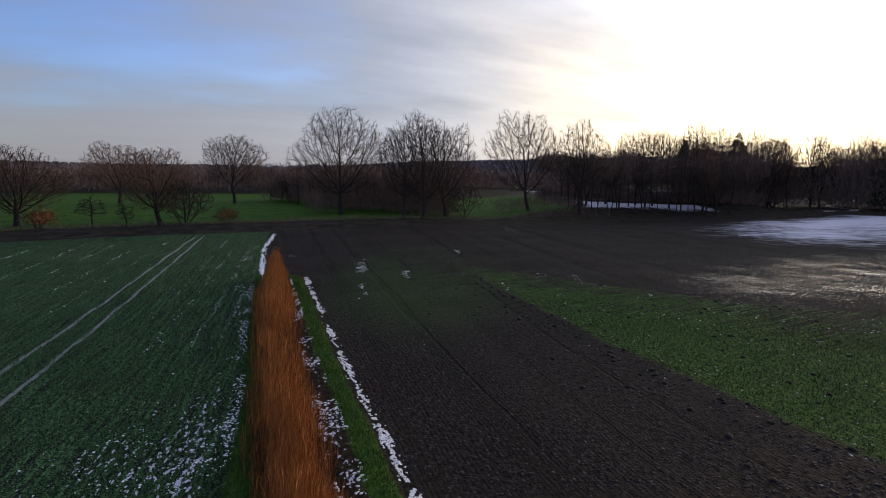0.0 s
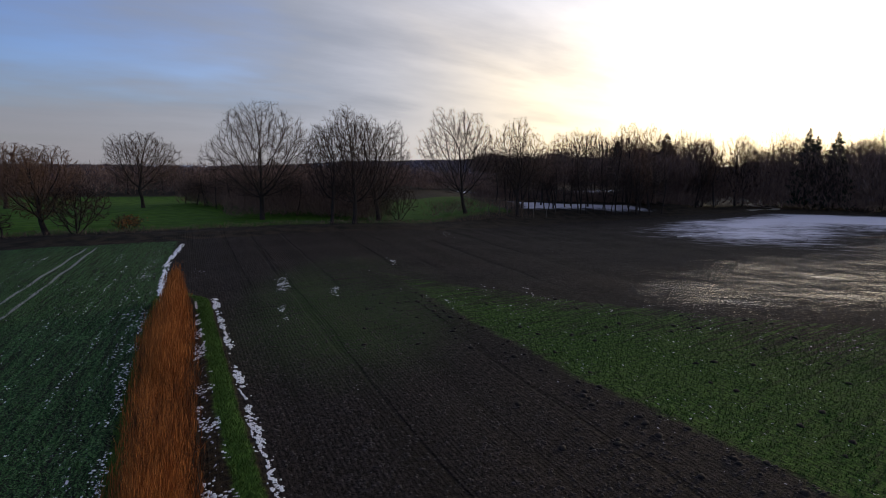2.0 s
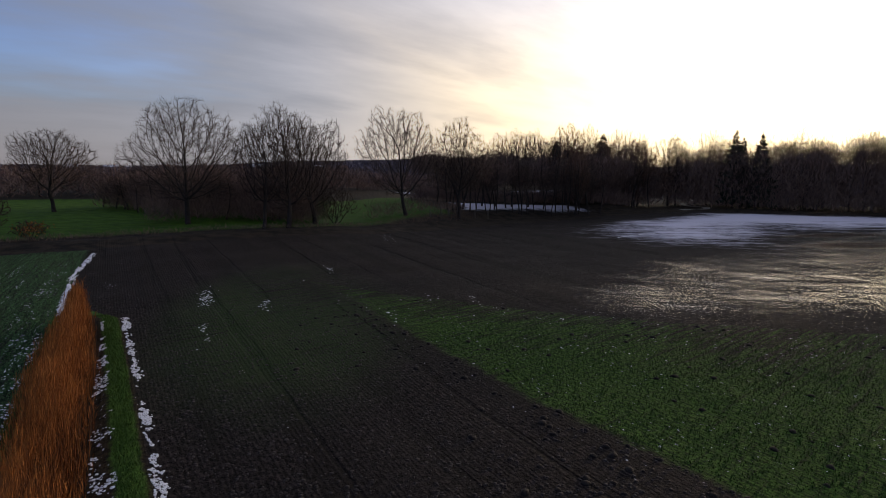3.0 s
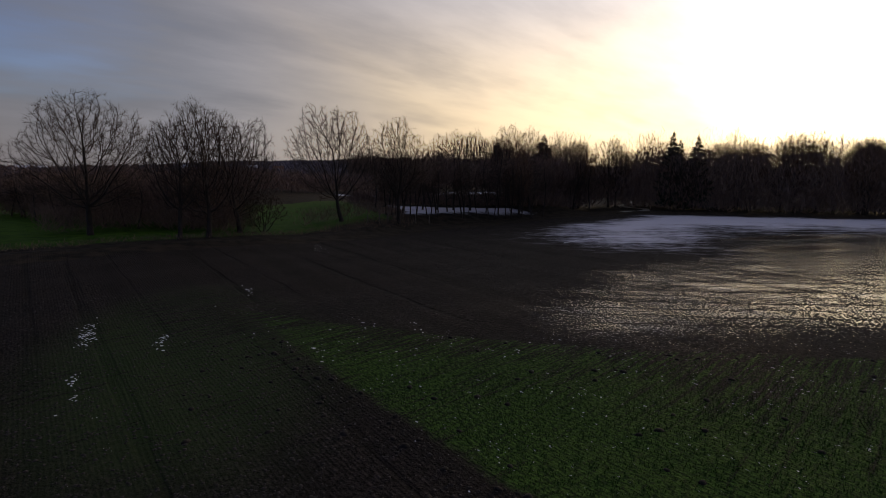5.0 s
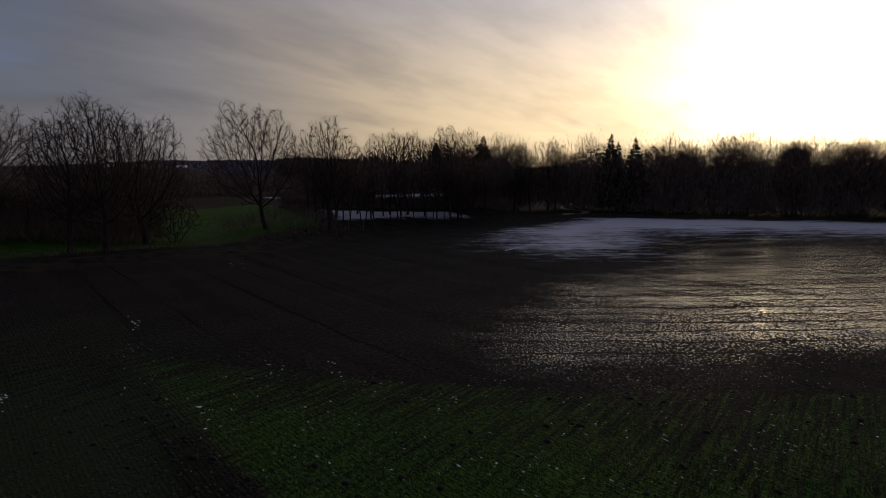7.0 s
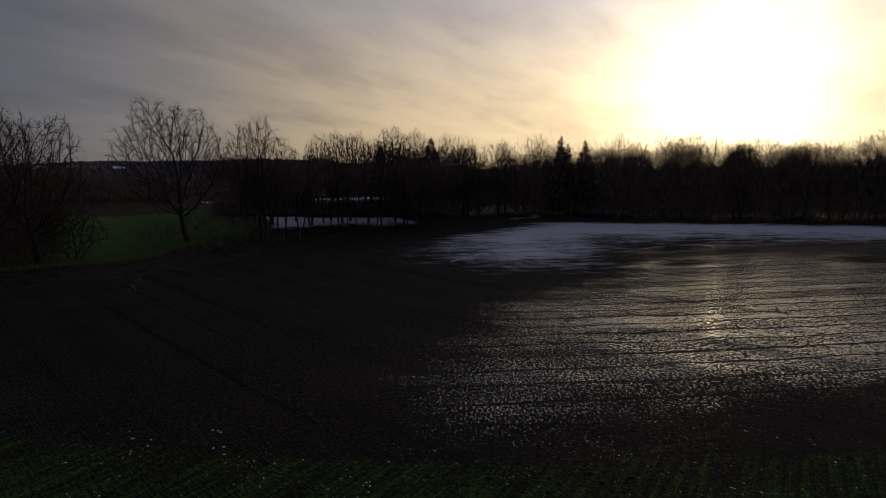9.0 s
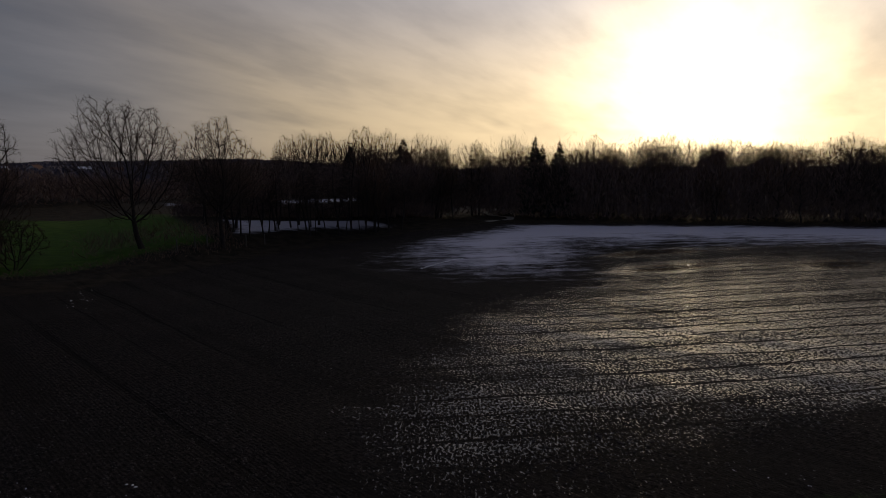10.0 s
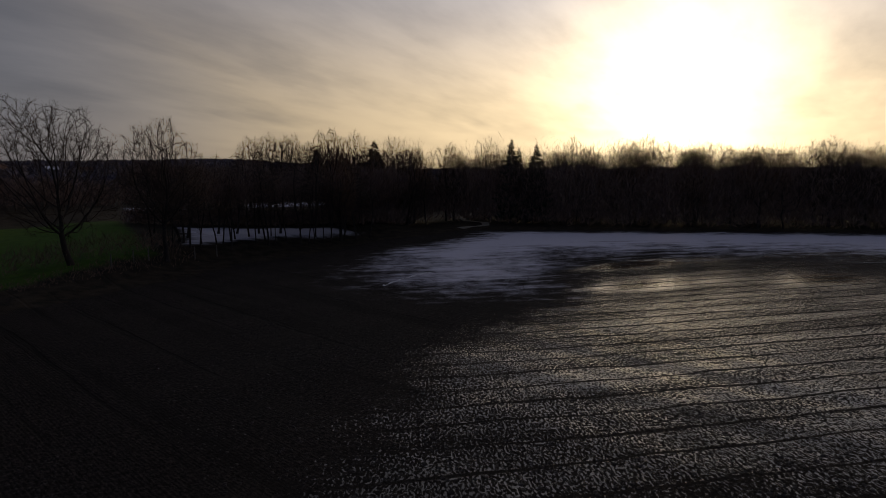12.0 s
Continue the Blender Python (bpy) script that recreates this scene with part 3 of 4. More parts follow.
def tree(name, seed, x, y, height, radius, kind, label, category="tree", group="", dense=0.8, mat=None, turn=0.0, fine_r=0.014, lite=0):
    stout, thin = grow(seed, height, radius, kind, dense, fine_r, lite)
    t = thing(name, pose(x, y, ground_z(x, y), 0, 0, turn), label, category, group)
    part("trunk", pieces("trunk", stout, BARK), t)
    part("crown", pieces("crown", thin, mat or TWIG), t, "bare branches and fine twigs")
    return t


ROW = "bare trees along the field edge"
BIG = "tall leafless broad-crowned tree at the field's far edge"
tree("bare_tree", 11, -47.3, 64.5, 9.6, 5.6, "oak", "leafless spreading tree beside the green meadow", group=ROW)
tree("bare_tree", 12, -32.2, 66.5, 9.0, 3.6, "leaning", "leafless tree with reddish twigs at the field edge", group=ROW, mat=TWIG_RED)
tree("bare_tree", 13, -14.5, 82.5, 15.0, 6.4, "oak", BIG, group=ROW, dense=0.86)
tree("bare_tree", 14, -5.3, 76.8, 12.2, 3.2, "lime", "slender leafless tree at the field's far edge", group=ROW, dense=0.62)
tree("bare_tree", 15, -2.7, 78.5, 14.8, 5.3, "oak", BIG + ", thick trunk", group=ROW, dense=0.86)
tree("bare_tree", 16, 0.4, 84.5, 13.6, 4.6, "oak", BIG, group=ROW)
tree("bare_tree", 17, 13.9, 94.6, 16.4, 6.1, "leaning", BIG + ", leaning trunk", group=ROW, dense=0.86)
tree("bare_tree", 18, 23.0, 98.0, 16.2, 5.0, "lime", BIG + ", upright limbs", group=ROW, dense=0.86)
tree("small_tree", 19, 3.1, 86.9, 5.0, 2.8, "shrub", "small many-stemmed leafless tree at the field edge", dense=0.45)
tree("bare_tree", 20, -58, 105, 11.2, 6.4, "lime", "round leafless tree with brown twigs behind the meadow", mat=TWIG_RED, dense=0.86)
tree("bare_tree", 21, -37.6, 105.5, 12.4, 5.4, "lime", "leafless tree with upright limbs behind the meadow")
tree("shrub", 22, -29.6, 66.8, 5.3, 3.2, "shrub", "dense dark leafless shrub at the field edge", "shrub", dense=0.9, fine_r=0.016)
tree("sapling", 23, -34.9, 64.1, 3.0, 1.1, "poplar", "thin leafless sapling on the field margin", "sapling", dense=0.10)
tree("sapling", 24, -38.2, 63.4, 3.6, 2.0, "alder", "thin leafless sapling on the field margin", "sapling", dense=0.10)

# ---- the wood ----
# the mass of the wood: front line a few metres behind the field's edge
FRONT = [(28, 104), (40, 112), (56, 119), (70, 128), (82, 133), (97, 112), (112, 98.5), (128, 86), (142, 76), (165, 60), (190, 40)]


def along(line, s):
    lengths = [math.dist(a, b) for a, b in zip(line, line[1:])]
    s *= sum(lengths)
    for (ax, ay), (bx, by), l in zip(line, line[1:], lengths):
        if s <= l:
            f = s / l
            d = Vector((bx - ax, by - ay)).normalized()
            return ax + (bx - ax) * f, ay + (by - ay) * f, Vector((-d.y, d.x))
        s -= l
    return bx, by, Vector((-d.y, d.x))


def front_at(s):
    return along(FRONT[2:], s)


WOOD = "trees of the wood behind the fields"
kinds = []
for seed, h, r, kind, mat in ((31, 15, 3.0, "alder", TWIG), (32, 15, 2.2, "poplar", TWIG), (33, 16, 5.0, "oak", TWIG), (34, 17, 3.6, "lime", TWIG), (35, 14, 4.2, "oak", TWIG_RED), (36, 13, 2.6, "alder", TWIG)):
    ob = tree("wood_tree", seed, 150, 190 + 6 * len(kinds), h, r, kind, "dark leafless tree in the wood", group=WOOD, mat=mat, dense=0.45, fine_r=0.024, lite=2)
    kinds.append((ob, h, r))


def wood_tree(i, x, y, h, r, turn):
    ob, h0, r0 = kinds[i]
    return copy_thing(ob, pose(x, y, ground_z(x, y) - 0.1, 0, 0, turn) @ Matrix.Diagonal((r / r0, r / r0, h / h0, 1)))


def spruce(seed, x, y, h, r, bare=0.10):
    rng = random.Random(seed)
    verts, faces = [], []
    for b in range(330):
        z = h * (bare + (0.985 - bare) * (b / 330) ** 0.9) + rng.uniform(-0.15, 0.15)
        reach = r * max(1 - z / h, 0.0) ** 0.8 + 0.10
        a = b * 2.4 + rng.uniform(-0.4, 0.4)
        l = reach * rng.uniform(0.45, 1.3)
        w = 0.10 * l + 0.08
        tip = Vector((math.cos(a) * l, math.sin(a) * l, z - l * rng.uniform(-0.05, 0.32)))
        side = Vector((-math.sin(a), math.cos(a), 0)) * w
        root, mid = Vector((0, 0, z)), Vector((math.cos(a) * l * 0.6, math.sin(a) * l * 0.6, z - l * 0.14))
        i = len(verts)
        verts += [root, mid + side, tip, mid - side, mid + Vector((0, 0, -w * 1.5))]
        faces += [(i, i + 1, i + 2), (i, i + 2, i + 3), (i, i + 4, i + 1), (i, i + 3, i + 4), (i + 1, i + 4, i + 2), (i + 2, i + 4, i + 3)]
    t = thing("spruce", pose(x, y, ground_z(x, y) - 0.1), "dark green spruce rising above the leafless wood", "conifer", "spruces in the wood")
    part("trunk", tube_mesh("trunk", [(0, 0, 0), (0, 0, h * 0.5)], [(0, 0, h * 0.5), (0, 0, h)], [0.2, 0.12], [0.12, 0.02], [7, 7], BARK), t)
    part("crown", mesh_of("crown", verts, faces, NEEDLES), t, "drooping dark needle boughs")


for seed, (x, y, h, r) in enumerate(((71.8, 144.2, 18.0, 6.4), (95.3, 125.5, 18.2, 4.6), (96.6, 124.6, 16.4, 3.8), (99.2, 122.0, 17.2, 4.6), (52.9, 129.6, 14.0, 4.6), (74.0, 146.0, 15.2, 5.0))):
    spruce(60 + seed, x, y, h, r, 0.42 if x < 60 else 0.10)

# trees that stand out above the wood: kind, x, y, height, crown radius
SKYLINE = [(0, 33.3, 120.5, 12.0, 2.6), (5, 35.9, 119.7, 12.6, 2.2), (0, 39, 118.8, 12.9, 2.4), (5, 42.1, 117.7, 12.2, 2.6), (0, 47.1, 115.8, 14.6, 2.0), (4, 50.7, 114.3, 12, 2.8),
           (5, 53.8, 114.8, 12.4, 2.2), (3, 77.6, 145.7, 19.1, 3.7), (3, 81.8, 143.4, 17.8, 2.4), (2, 85.1, 135.5, 17.3, 5), (3, 95.1, 134.4, 18.7, 3.3), (3, 110, 121.4, 19.0, 3.2),
           (4, 112.3, 118.9, 16.7, 3.3)]
SKYLINE += [(3, 129, 122.7, 19, 5.1), (2, 131.4, 119.7, 19.8, 6.5), (3, 134.5, 115.7, 18.4, 5.1), (4, 140, 107.6, 17.7, 5.8), (2, 142.5, 103.6, 16.9, 4.4), (4, 145.3, 98.6, 16.3, 5.8),
            (2, 142, 82.6, 18.1, 6.8), (2, 148.9, 78.8, 16.8, 5.6), (4, 46.9, 152.5, 16.8, 3.1), (0, 64.5, 146.5, 14.1, 3.1), (3, 61.9, 158, 16.5, 2.7)]
rng = random.Random(5)
plain = kinds
kinds = []
for seed, h, r, kind, mat in ((41, 15, 3.0, "alder", TWIG), (42, 15, 2.2, "poplar", TWIG), (43, 16, 5.0, "oak", TWIG), (44, 17, 3.6, "lime", TWIG), (45, 14, 4.2, "lime", TWIG_RED), (46, 13, 2.6, "alder", TWIG)):
    ob = tree("wood_tree", seed, 152, 210 + 6 * len(kinds), h, r, kind, "tall leafless tree rising out of the wood", group=WOOD, mat=mat, dense=0.90, fine_r=0.021, lite=1)
    kinds.append((ob, h, r))
for i, x, y, h, r in SKYLINE:
    wood_tree(i, x, y, h * 1.02, r, rng.uniform(0, 360))
for k in range(84):
    x, y, out = front_at(rng.random())
    off = rng.uniform(3, 30)
    wood_tree(rng.choice((2, 3, 2, 4, 4, 3)), x + out.x * off, y + out.y * off, rng.uniform(14.4, 17.6), rng.uniform(3.0, 5.2), rng.uniform(0, 360))
kinds = plain
for k in range(34):                         # slim alders along the bank
    x, y, out = along([(22, 101.5), (30, 106), (44, 111), (59, 117)], (k + rng.random()) / 34)
    off = rng.choice((0.3, 1.5, 4.0)) + rng.uniform(-0.5, 0.8)
    wood_tree(rng.choice((0, 5, 1)), x + out.x * off, y + out.y * off, rng.uniform(8.0, 12.0), rng.uniform(1.3, 2.3), rng.uniform(0, 360))

for k in range(56):
    x, y, out = along(FRONT, (k + rng.uniform(0, 1)) / 56)
    off = rng.choice((1.5, 5, 10, 17, 26)) + rng.uniform(-1.5, 1.5)
    x, y = x + out.x * off, y + out.y * off
    h = rng.choice((rng.uniform(9.5, 12.5), rng.uniform(12.5, 15.8)))
    h *= 0.8 if x < 62 else 1.0
    wood_tree(rng.choice((0, 2, 2, 3, 3, 4, 5)), x, y, h, rng.uniform(2.4, 4.2), rng.uniform(0, 360))


def thicket(name, line, count, depth, tall, label, mat, seed, width=0.07, low=0.0):
    """Uncountable crossing twigs of a dense wood's edge."""
    rng = random.Random(seed)
    verts, faces = [], []
    for k in range(count):
        x, y, out = along(line, rng.random())
        off = depth * rng.random() ** 1.2
        x, y = x + out.x * off + rng.gauss(0, 0.5), y + out.y * off + rng.gauss(0, 0.5)
        top = tall * (0.86 + 0.22 * noise.noise((x * 0.16, y * 0.16, 3)) + 0.16 * noise.noise((x * 0.6, y * 0.6, 8)))
        z = low + (top - low) * rng.random() ** 0.85
        l = rng.uniform(0.8, 2.4) * min(1.0, 0.16 + tall / 5)
        d = Vector((rng.gauss(0, 0.55), rng.gauss(0, 0.55), rng.uniform(0.35, 1.2))).normalized() * l
        w = width * rng.uniform(0.5, 1.4) * (1.5 - z / tall)
        p = Vector((x, y, z))
        s = d.orthogonal().normalized()
        s.rotate(Matrix.Rotation(rng.uniform(0, 6.28), 3, d.normalized()))
        i = len(verts)
        verts += [p + s * w, p - s * w, p + d]
        q = p + d * 0.4 + d.cross(s).normalized() * w
        verts.append(q)
        faces += [(i, i + 3, i + 2), (i + 1, i + 2, i + 3)]
    verts = np.array(verts)
    foot = verts.reshape(-1, 4, 3)[:, 0]
    verts[:, 2] += np.repeat(land(foot[:, 0], foot[:, 1]), 4)
    verts = verts.tolist()
    tagged(new(name, mesh_of(name, verts, faces, mat)), label, "undergrowth", kind="stuff")


thicket("undergrowth", FRONT[3:], 22000, 26, 17.0, "lacy leafless tops of the wood against the sky", THICKET, 16, 0.034, 10.5)
thicket("undergrowth", FRONT[3:], 66000, 26, 13.0, "dense dark leafless thicket filling the wood", THICKET, 7, 0.09)
thicket("undergrowth", [(64, 126), (74, 132), (86, 136), (98, 132)], 9000, 9, 11.0, "dense dark leafless thicket beside the lane", THICKET, 13, 0.09, 1.2)
thicket("undergrowth", FRONT[:4], 6000, 5, 9.6, "thin leafless undergrowth between the alder trunks", THICKET, 8, 0.05, 5.0)
GLADE = [(22, 141), (30, 137), (44, 130), (58, 122.5), (70, 127)]
thicket("undergrowth", GLADE, 10000, 8, 2.6, "low leafless shrubs behind the snowy glade", THICKET, 17, 0.085)
thicket("undergrowth", GLADE, 24000, 10, 10.8, "dense leafless crowns of the alder grove", THICKET, 18, 0.085, 6.0)
BACK = [(-220, 140), (-120, 150), (-70, 152), (-20, 160), (10, 180), (30, 206), (75, 216), (105, 188), (135, 150), (170, 115)]
thicket("undergrowth", BACK, 50000, 26, 6.6, "brown leafless wood behind the meadow", THICKET, 9, 0.11)
HEDGE = [(-70, 52), (-44, 60), (-20, 68), (-8, 75), (10, 84), (27, 101)]
thicket("hedge", HEDGE, 3800, 3.0, 0.34, "low dark bramble hedge along the field edge", THICKET, 10, 0.03)
thicket("undergrowth", [(-19, 83), (-10, 86), (-1, 83), (3, 87)], 3800, 5, 3.2, "brown leafless undergrowth round the tree trunks", THICKET, 14, 0.035)
thicket("undergrowth", [(9, 92), (16, 96), (25, 101)], 1100, 4, 2.2, "brown leafless undergrowth round the tree trunks", THICKET, 15, 0.035)
STEMS = [(-36, 118), (-25, 104), (-16, 93), (-6, 88), (2, 93)]
thicket("undergrowth", STEMS, 17000, 11, 5.8, "leafless shrubs behind the tall trees", THICKET, 12, 0.06)
for k in range(30):
    x, y, out = along(BACK, (k + rng.uniform(0, 1)) / 30)
    wood_tree(rng.choice((0, 3, 4, 5, 2)), x + rng.uniform(0, 12) * out.x, y + rng.uniform(0, 12) * out.y, rng.uniform(5.5, 8.5), rng.uniform(2.6, 4.0), rng.uniform(0, 360))
for k in range(14):                         # slim stems among the shrubs
    x, y, out = along(STEMS, (k + rng.random()) / 14)
    wood_tree(rng.choice((0, 5, 1)), x + rng.uniform(-1.5, 1.5), y + rng.uniform(-2, 2), rng.uniform(6.0, 8.2), rng.uniform(1.4, 2.2), rng.uniform(0, 360))

# ---- reeds in the ditch ----
def reeds():
    rng = random.Random(3)
    verts, faces, mats = [], [], []

    def blade(p, d, w, mat):
        s = Vector((rng.gauss(0, 1), rng.gauss(0, 1), 0)).normalized() * w
        mid = p + d * 0.55
        tip = p + d + Vector((d.x, d.y, 0)) * 0.5
        i = len(verts)
        verts.extend([p + s, p - s, mid + s * 0.8, mid - s * 0.8, tip])
        faces.extend([(i, i + 1, i + 3, i + 2), (i + 2, i + 3, i + 4)])
        mats.extend([mat, mat])

    ys = [rng.uniform(7.5, 40) for k in range(36000)]
    us = [max(-1.6, min(1.6, rng.gauss(0, 0.62))) for k in ys]
    halves = [0.68 if y < 34 else 0.68 - 0.065 * (y - 34) for y in ys]
    xs = [float(c) - 0.1 + u * w * (1 + 0.35 * noise.noise((y * 0.5, 8, 1 if u > 0 else 5))) for c, u, w, y in zip(np.interp(ys, REED_Y, REED_X), us, halves, ys)]
    grid = land(xs, ys).tolist()
    for k in range(36000):
        x, y, u = xs[k], ys[k], us[k]
        gap = noise.noise((y * 0.35, 0.3, 9))
        p = Vector((x, y, -0.05 + grid[k]))
        tall = (1.72 + 0.6 * gap + rng.gauss(0, 0.20)) * (1 - 0.16 * abs(u) ** 2)
        hole = math.exp(-((y - 22.4 - 0.8 * u) / 3.0) ** 2) * (1 if u > -0.35 else 0.4)
        if rng.random() < hole * 0.95:
            tall *= 0.36
        tall = max(tall, 0.35)
        lean = Vector((rng.gauss(0.03, 0.055), rng.gauss(0, 0.055), 1)) * tall
        old = hole > 0.3 or noise.noise((x * 0.9, y * 0.5, 15)) > 0.22 or abs(u) > 0.85
        blade(p, lean, 0.0045, 1 if rng.random() < (0.8 if old else 0.3) else 0)
        if rng.random() < 0.45:
            top = p + lean
            for j in range(2):
                blade(top - lean.normalized() * rng.uniform(0.15, 0.35), Vector((rng.gauss(0.03, 0.04), rng.gauss(0, 0.04), rng.uniform(0.24, 0.42))), 0.0055, 0)
        if rng.random() < 0.4:
            blade(p + lean * rng.uniform(0.05, 0.7), Vector((rng.gauss(0, 0.12), rng.gauss(0, 0.12), rng.uniform(0.2, 0.5))), 0.006, rng.choice((0, 1, 1)))
    me = mesh_of("reeds", verts, faces, [REED, REED_DARK])
    me.polygons.foreach_set("material_index", mats)
    tagged(new("reeds", me), "tall dry orange-brown reeds filling the ditch", "reeds", kind="stuff")


reeds()


# ---- snow remains and clods ----
def lumps(name, spots, mat, label, category, seed, flat=0.35, k=7):
    """Irregular low lumps, too many to count."""
    rng = random.Random(seed)
    verts, faces = [], []
    for (x, y, r), z in zip(spots, land(*np.array(spots).T[:2]).tolist()):
        i = len(verts)
        sx, sy, a0 = rng.uniform(0.7, 1.5), rng.uniform(0.7, 1.5), rng.uniform(0, 6.28)
        for ring, (f, h) in enumerate(((1.0, -0.35), (0.72, 0.55))):
            for j in range(k):
                a = a0 + 2 * math.pi * j / k
                q = r * f * rng.uniform(0.65, 1.25)
                verts.append((x + math.cos(a) * q * sx, y + math.sin(a) * q * sy, z + r * flat * h * rng.uniform(0.7, 1.2)))
        verts.append((x, y, z + r * flat * rng.uniform(0.6, 1.0)))
        for j in range(k):
            n = (j + 1) % k
            faces += [(i + j, i + n, i + k + n, i + k + j), (i + k + j, i + k + n, i + 2 * k)]
    tagged(new(name, mesh_of(name, verts, faces, mat, True)), label, category, kind="stuff")


rng = random.Random(21)
spots = []
for k in range(15000):     # ragged snow line between verge and ploughed soil
    y = rng.uniform(9, 40.5)
    off = rng.uniform(-0.16, 0.26)
    body = 0.30 - 2.2 * abs(off - 0.02) + 0.75 * noise.noise((y * 0.45, 2, 0)) + 0.6 * noise.noise((off * 5, y * 1.6, 6)) + 0.75 * noise.noise((off * 9, y * 4.5, 8))
    if body > 0.15 + 0.25 * math.exp(-((y - 29) / 3) ** 2):
        spots.append((float(np.interp(y, STRIP_Y, STRIP_X)) + off + 0.10 * noise.noise((y * 0.8, 4, 0)), y, rng.uniform(0.012, 0.036)))
for k in range(1500):       # snow in the curve where the ditch ends
    y = rng.uniform(40, 60)
    off = rng.gauss(0, 0.10)
    if noise.noise((off * 6, y * 0.7, 3)) > -0.12:
        spots.append((float(np.interp(y, [39, 44, 51, 60], [-12.3, -13.8, -15.8, -17.4])) + off, y, rng.uniform(0.03, 0.085)))
lumps("snow_line", spots, SNOWY, "broken lines of old snow along the ditch verge", "snow", 1, 0.35, 5)
rng = random.Random(22)
spots = []
for k, (x0, slope, lo, hi, dense) in enumerate(((-19.6, -0.19, 30, 54, 0.5), (-21.8, -0.185, 34, 52, 0.9), (-24.4, -0.18, 30, 55, 1.0), (-27.0, -0.18, 36, 54, 0.7), (-12.4, -0.21, 24, 52, 0.9),
                                                (-10.6, -0.22, 22, 50, 0.8), (-9.4, -0.22, 26, 42, 0.6), (-13.6, -0.21, 30, 56, 0.5), (-31, -0.17, 40, 52, 0.8), (-34, -0.17, 40, 50, 0.6))):
    for q in range(int(230 * dense)):       # thin rows of snow left in the drill lines
        y = rng.uniform(lo, hi)
        if noise.noise((y * 0.5, k * 3.3, 1)) > -0.1:
            spots.append((x0 + slope * (y - 22) + rng.gauss(0, 0.09), y, rng.uniform(0.014, 0.038)))
for q in range(950):                        # clumps on the crop beside the verge
    y = 9 + 29 * rng.random() ** 1.3
    x = float(np.interp(y, VERGE_Y, VERGE_X)) - abs(rng.gauss(0.08, 0.24))
    if noise.noise((x * 0.8, y * 0.5, 4)) > -0.05:
        spots.append((x, y, rng.uniform(0.012, 0.05)))
for cx, cy, sx, sy, m in ((-9.6, 15.8, 0.3, 0.9, 130), (-8.0, 13.8, 0.55, 0.9, 130), (-11.5, 13.5, 1.2, 0.8, 45), (-6.9, 15.6, 0.22, 1.6, 330)):
    for q in range(m):                      # thawing sheet near the verge
        x, y = rng.gauss(cx, sx), rng.gauss(cy, sy)
        if noise.noise((x * 1.3, y * 1.1, 3)) > 0.0:
            spots.append((x, y, rng.uniform(0.014, 0.048)))
for q in range(1500):                        # flecks on the dark slope right of the reeds
    y = rng.uniform(9, 40)
    a, b = float(np.interp(y, REED_Y, REED_X)) + 1.0, float(np.interp(y, STRIP_Y, STRIP_X)) - 0.95
    x = rng.uniform(a, b) if b > a else a
    if noise.noise((x * 0.9, y * 0.7, 12)) > -0.05:
        spots.append((x, y, rng.uniform(0.014, 0.06)))
for x, y, s, m in ((-6.3, 44.4, 0.5, 30), (-6.0, 43.2, 0.4, 16), (-2.7, 42.2, 0.35, 22), (1.2, 52.2, 0.5, 8), (4.2, 39.2, 0.6, 5), (9.7, 41.5, 0.35, 4), (8.2, 72, 1.0, 10), (-5.3, 37.6, 0.25, 7), (-4.9, 35.6, 0.2, 5)):
    for q in range(2 * m):                    # small heaps out on the soil
        spots.append((x + rng.gauss(0, s * 0.45), y + rng.gauss(0, s * 2.0), rng.uniform(0.018, 0.065)))
for q in range(90):                        # a rut that still holds snow
    f = rng.random() ** 1.3
    if noise.noise((f * 14, 5, 5)) > 0.08:
        spots.append((-5.3 + 4.6 * f + rng.gauss(0, 0.10), 37.8 - 12 * f, rng.uniform(0.008, 0.024)))
for q in range(160):                       # a curved wheel track that holds snow
    f = rng.random()
    spots.append((40.2 + 8.6 * f + rng.gauss(0, 0.08), 78.7 + 7.6 * f - 2.8 * f * f + rng.gauss(0, 0.10), rng.uniform(0.04, 0.09)))
for q in range(600):                        # specks in the green patch
    x, y = rng.uniform(3, 34), rng.uniform(18, 46)
    if float(inside(np.array(x), np.array(y), GREEN)) > 0.3 and noise.noise((x * 0.4, y * 0.4, 2)) > 0.05:
        spots.append((x, y, rng.uniform(0.012, 0.045)))
lumps("snow_specks", spots, SNOWY, "small flecks of thawing snow on crop and soil", "snow", 2)

# clods of the ploughed soil
spots = []
for q in range(19000):
    y = -2 + 54 * rng.random() ** 1.2
    x = rng.uniform(float(np.interp(y, STRIP_Y, STRIP_X)) + 0.3, 14)
    spots.append((x, y, rng.uniform(0.018, 0.062)))
spots = np.array(spots)
spots = spots[inside(spots[:, 0], spots[:, 1], GREEN) < -0.1].tolist()
for q in range(3500):
    x, y = rng.uniform(17, 50), rng.uniform(34, 62)
    spots.append((x, y, rng.uniform(0.03, 0.085)))
for q in range(3000):                       # clods standing out of the wet furrows
    x, y = rng.uniform(22, 92), rng.uniform(36, 76)
    if noise.noise((x * 0.2, y * 0.3, 6)) > -0.2:
        spots.append((x, y, rng.uniform(0.04, 0.09)))
for q in range(3200):                       # clods that show through the far snow
    x, y = rng.uniform(30, 120), rng.uniform(58, 115)
    e = float(np.interp(x, FAR_X, FAR_Y)) - y
    if 0.3 < e < 3.6 + 2.5 * noise.noise((x * 0.1, y * 0.1, 5)):
        spots.append((x, y, rng.uniform(0.05, 0.20)))
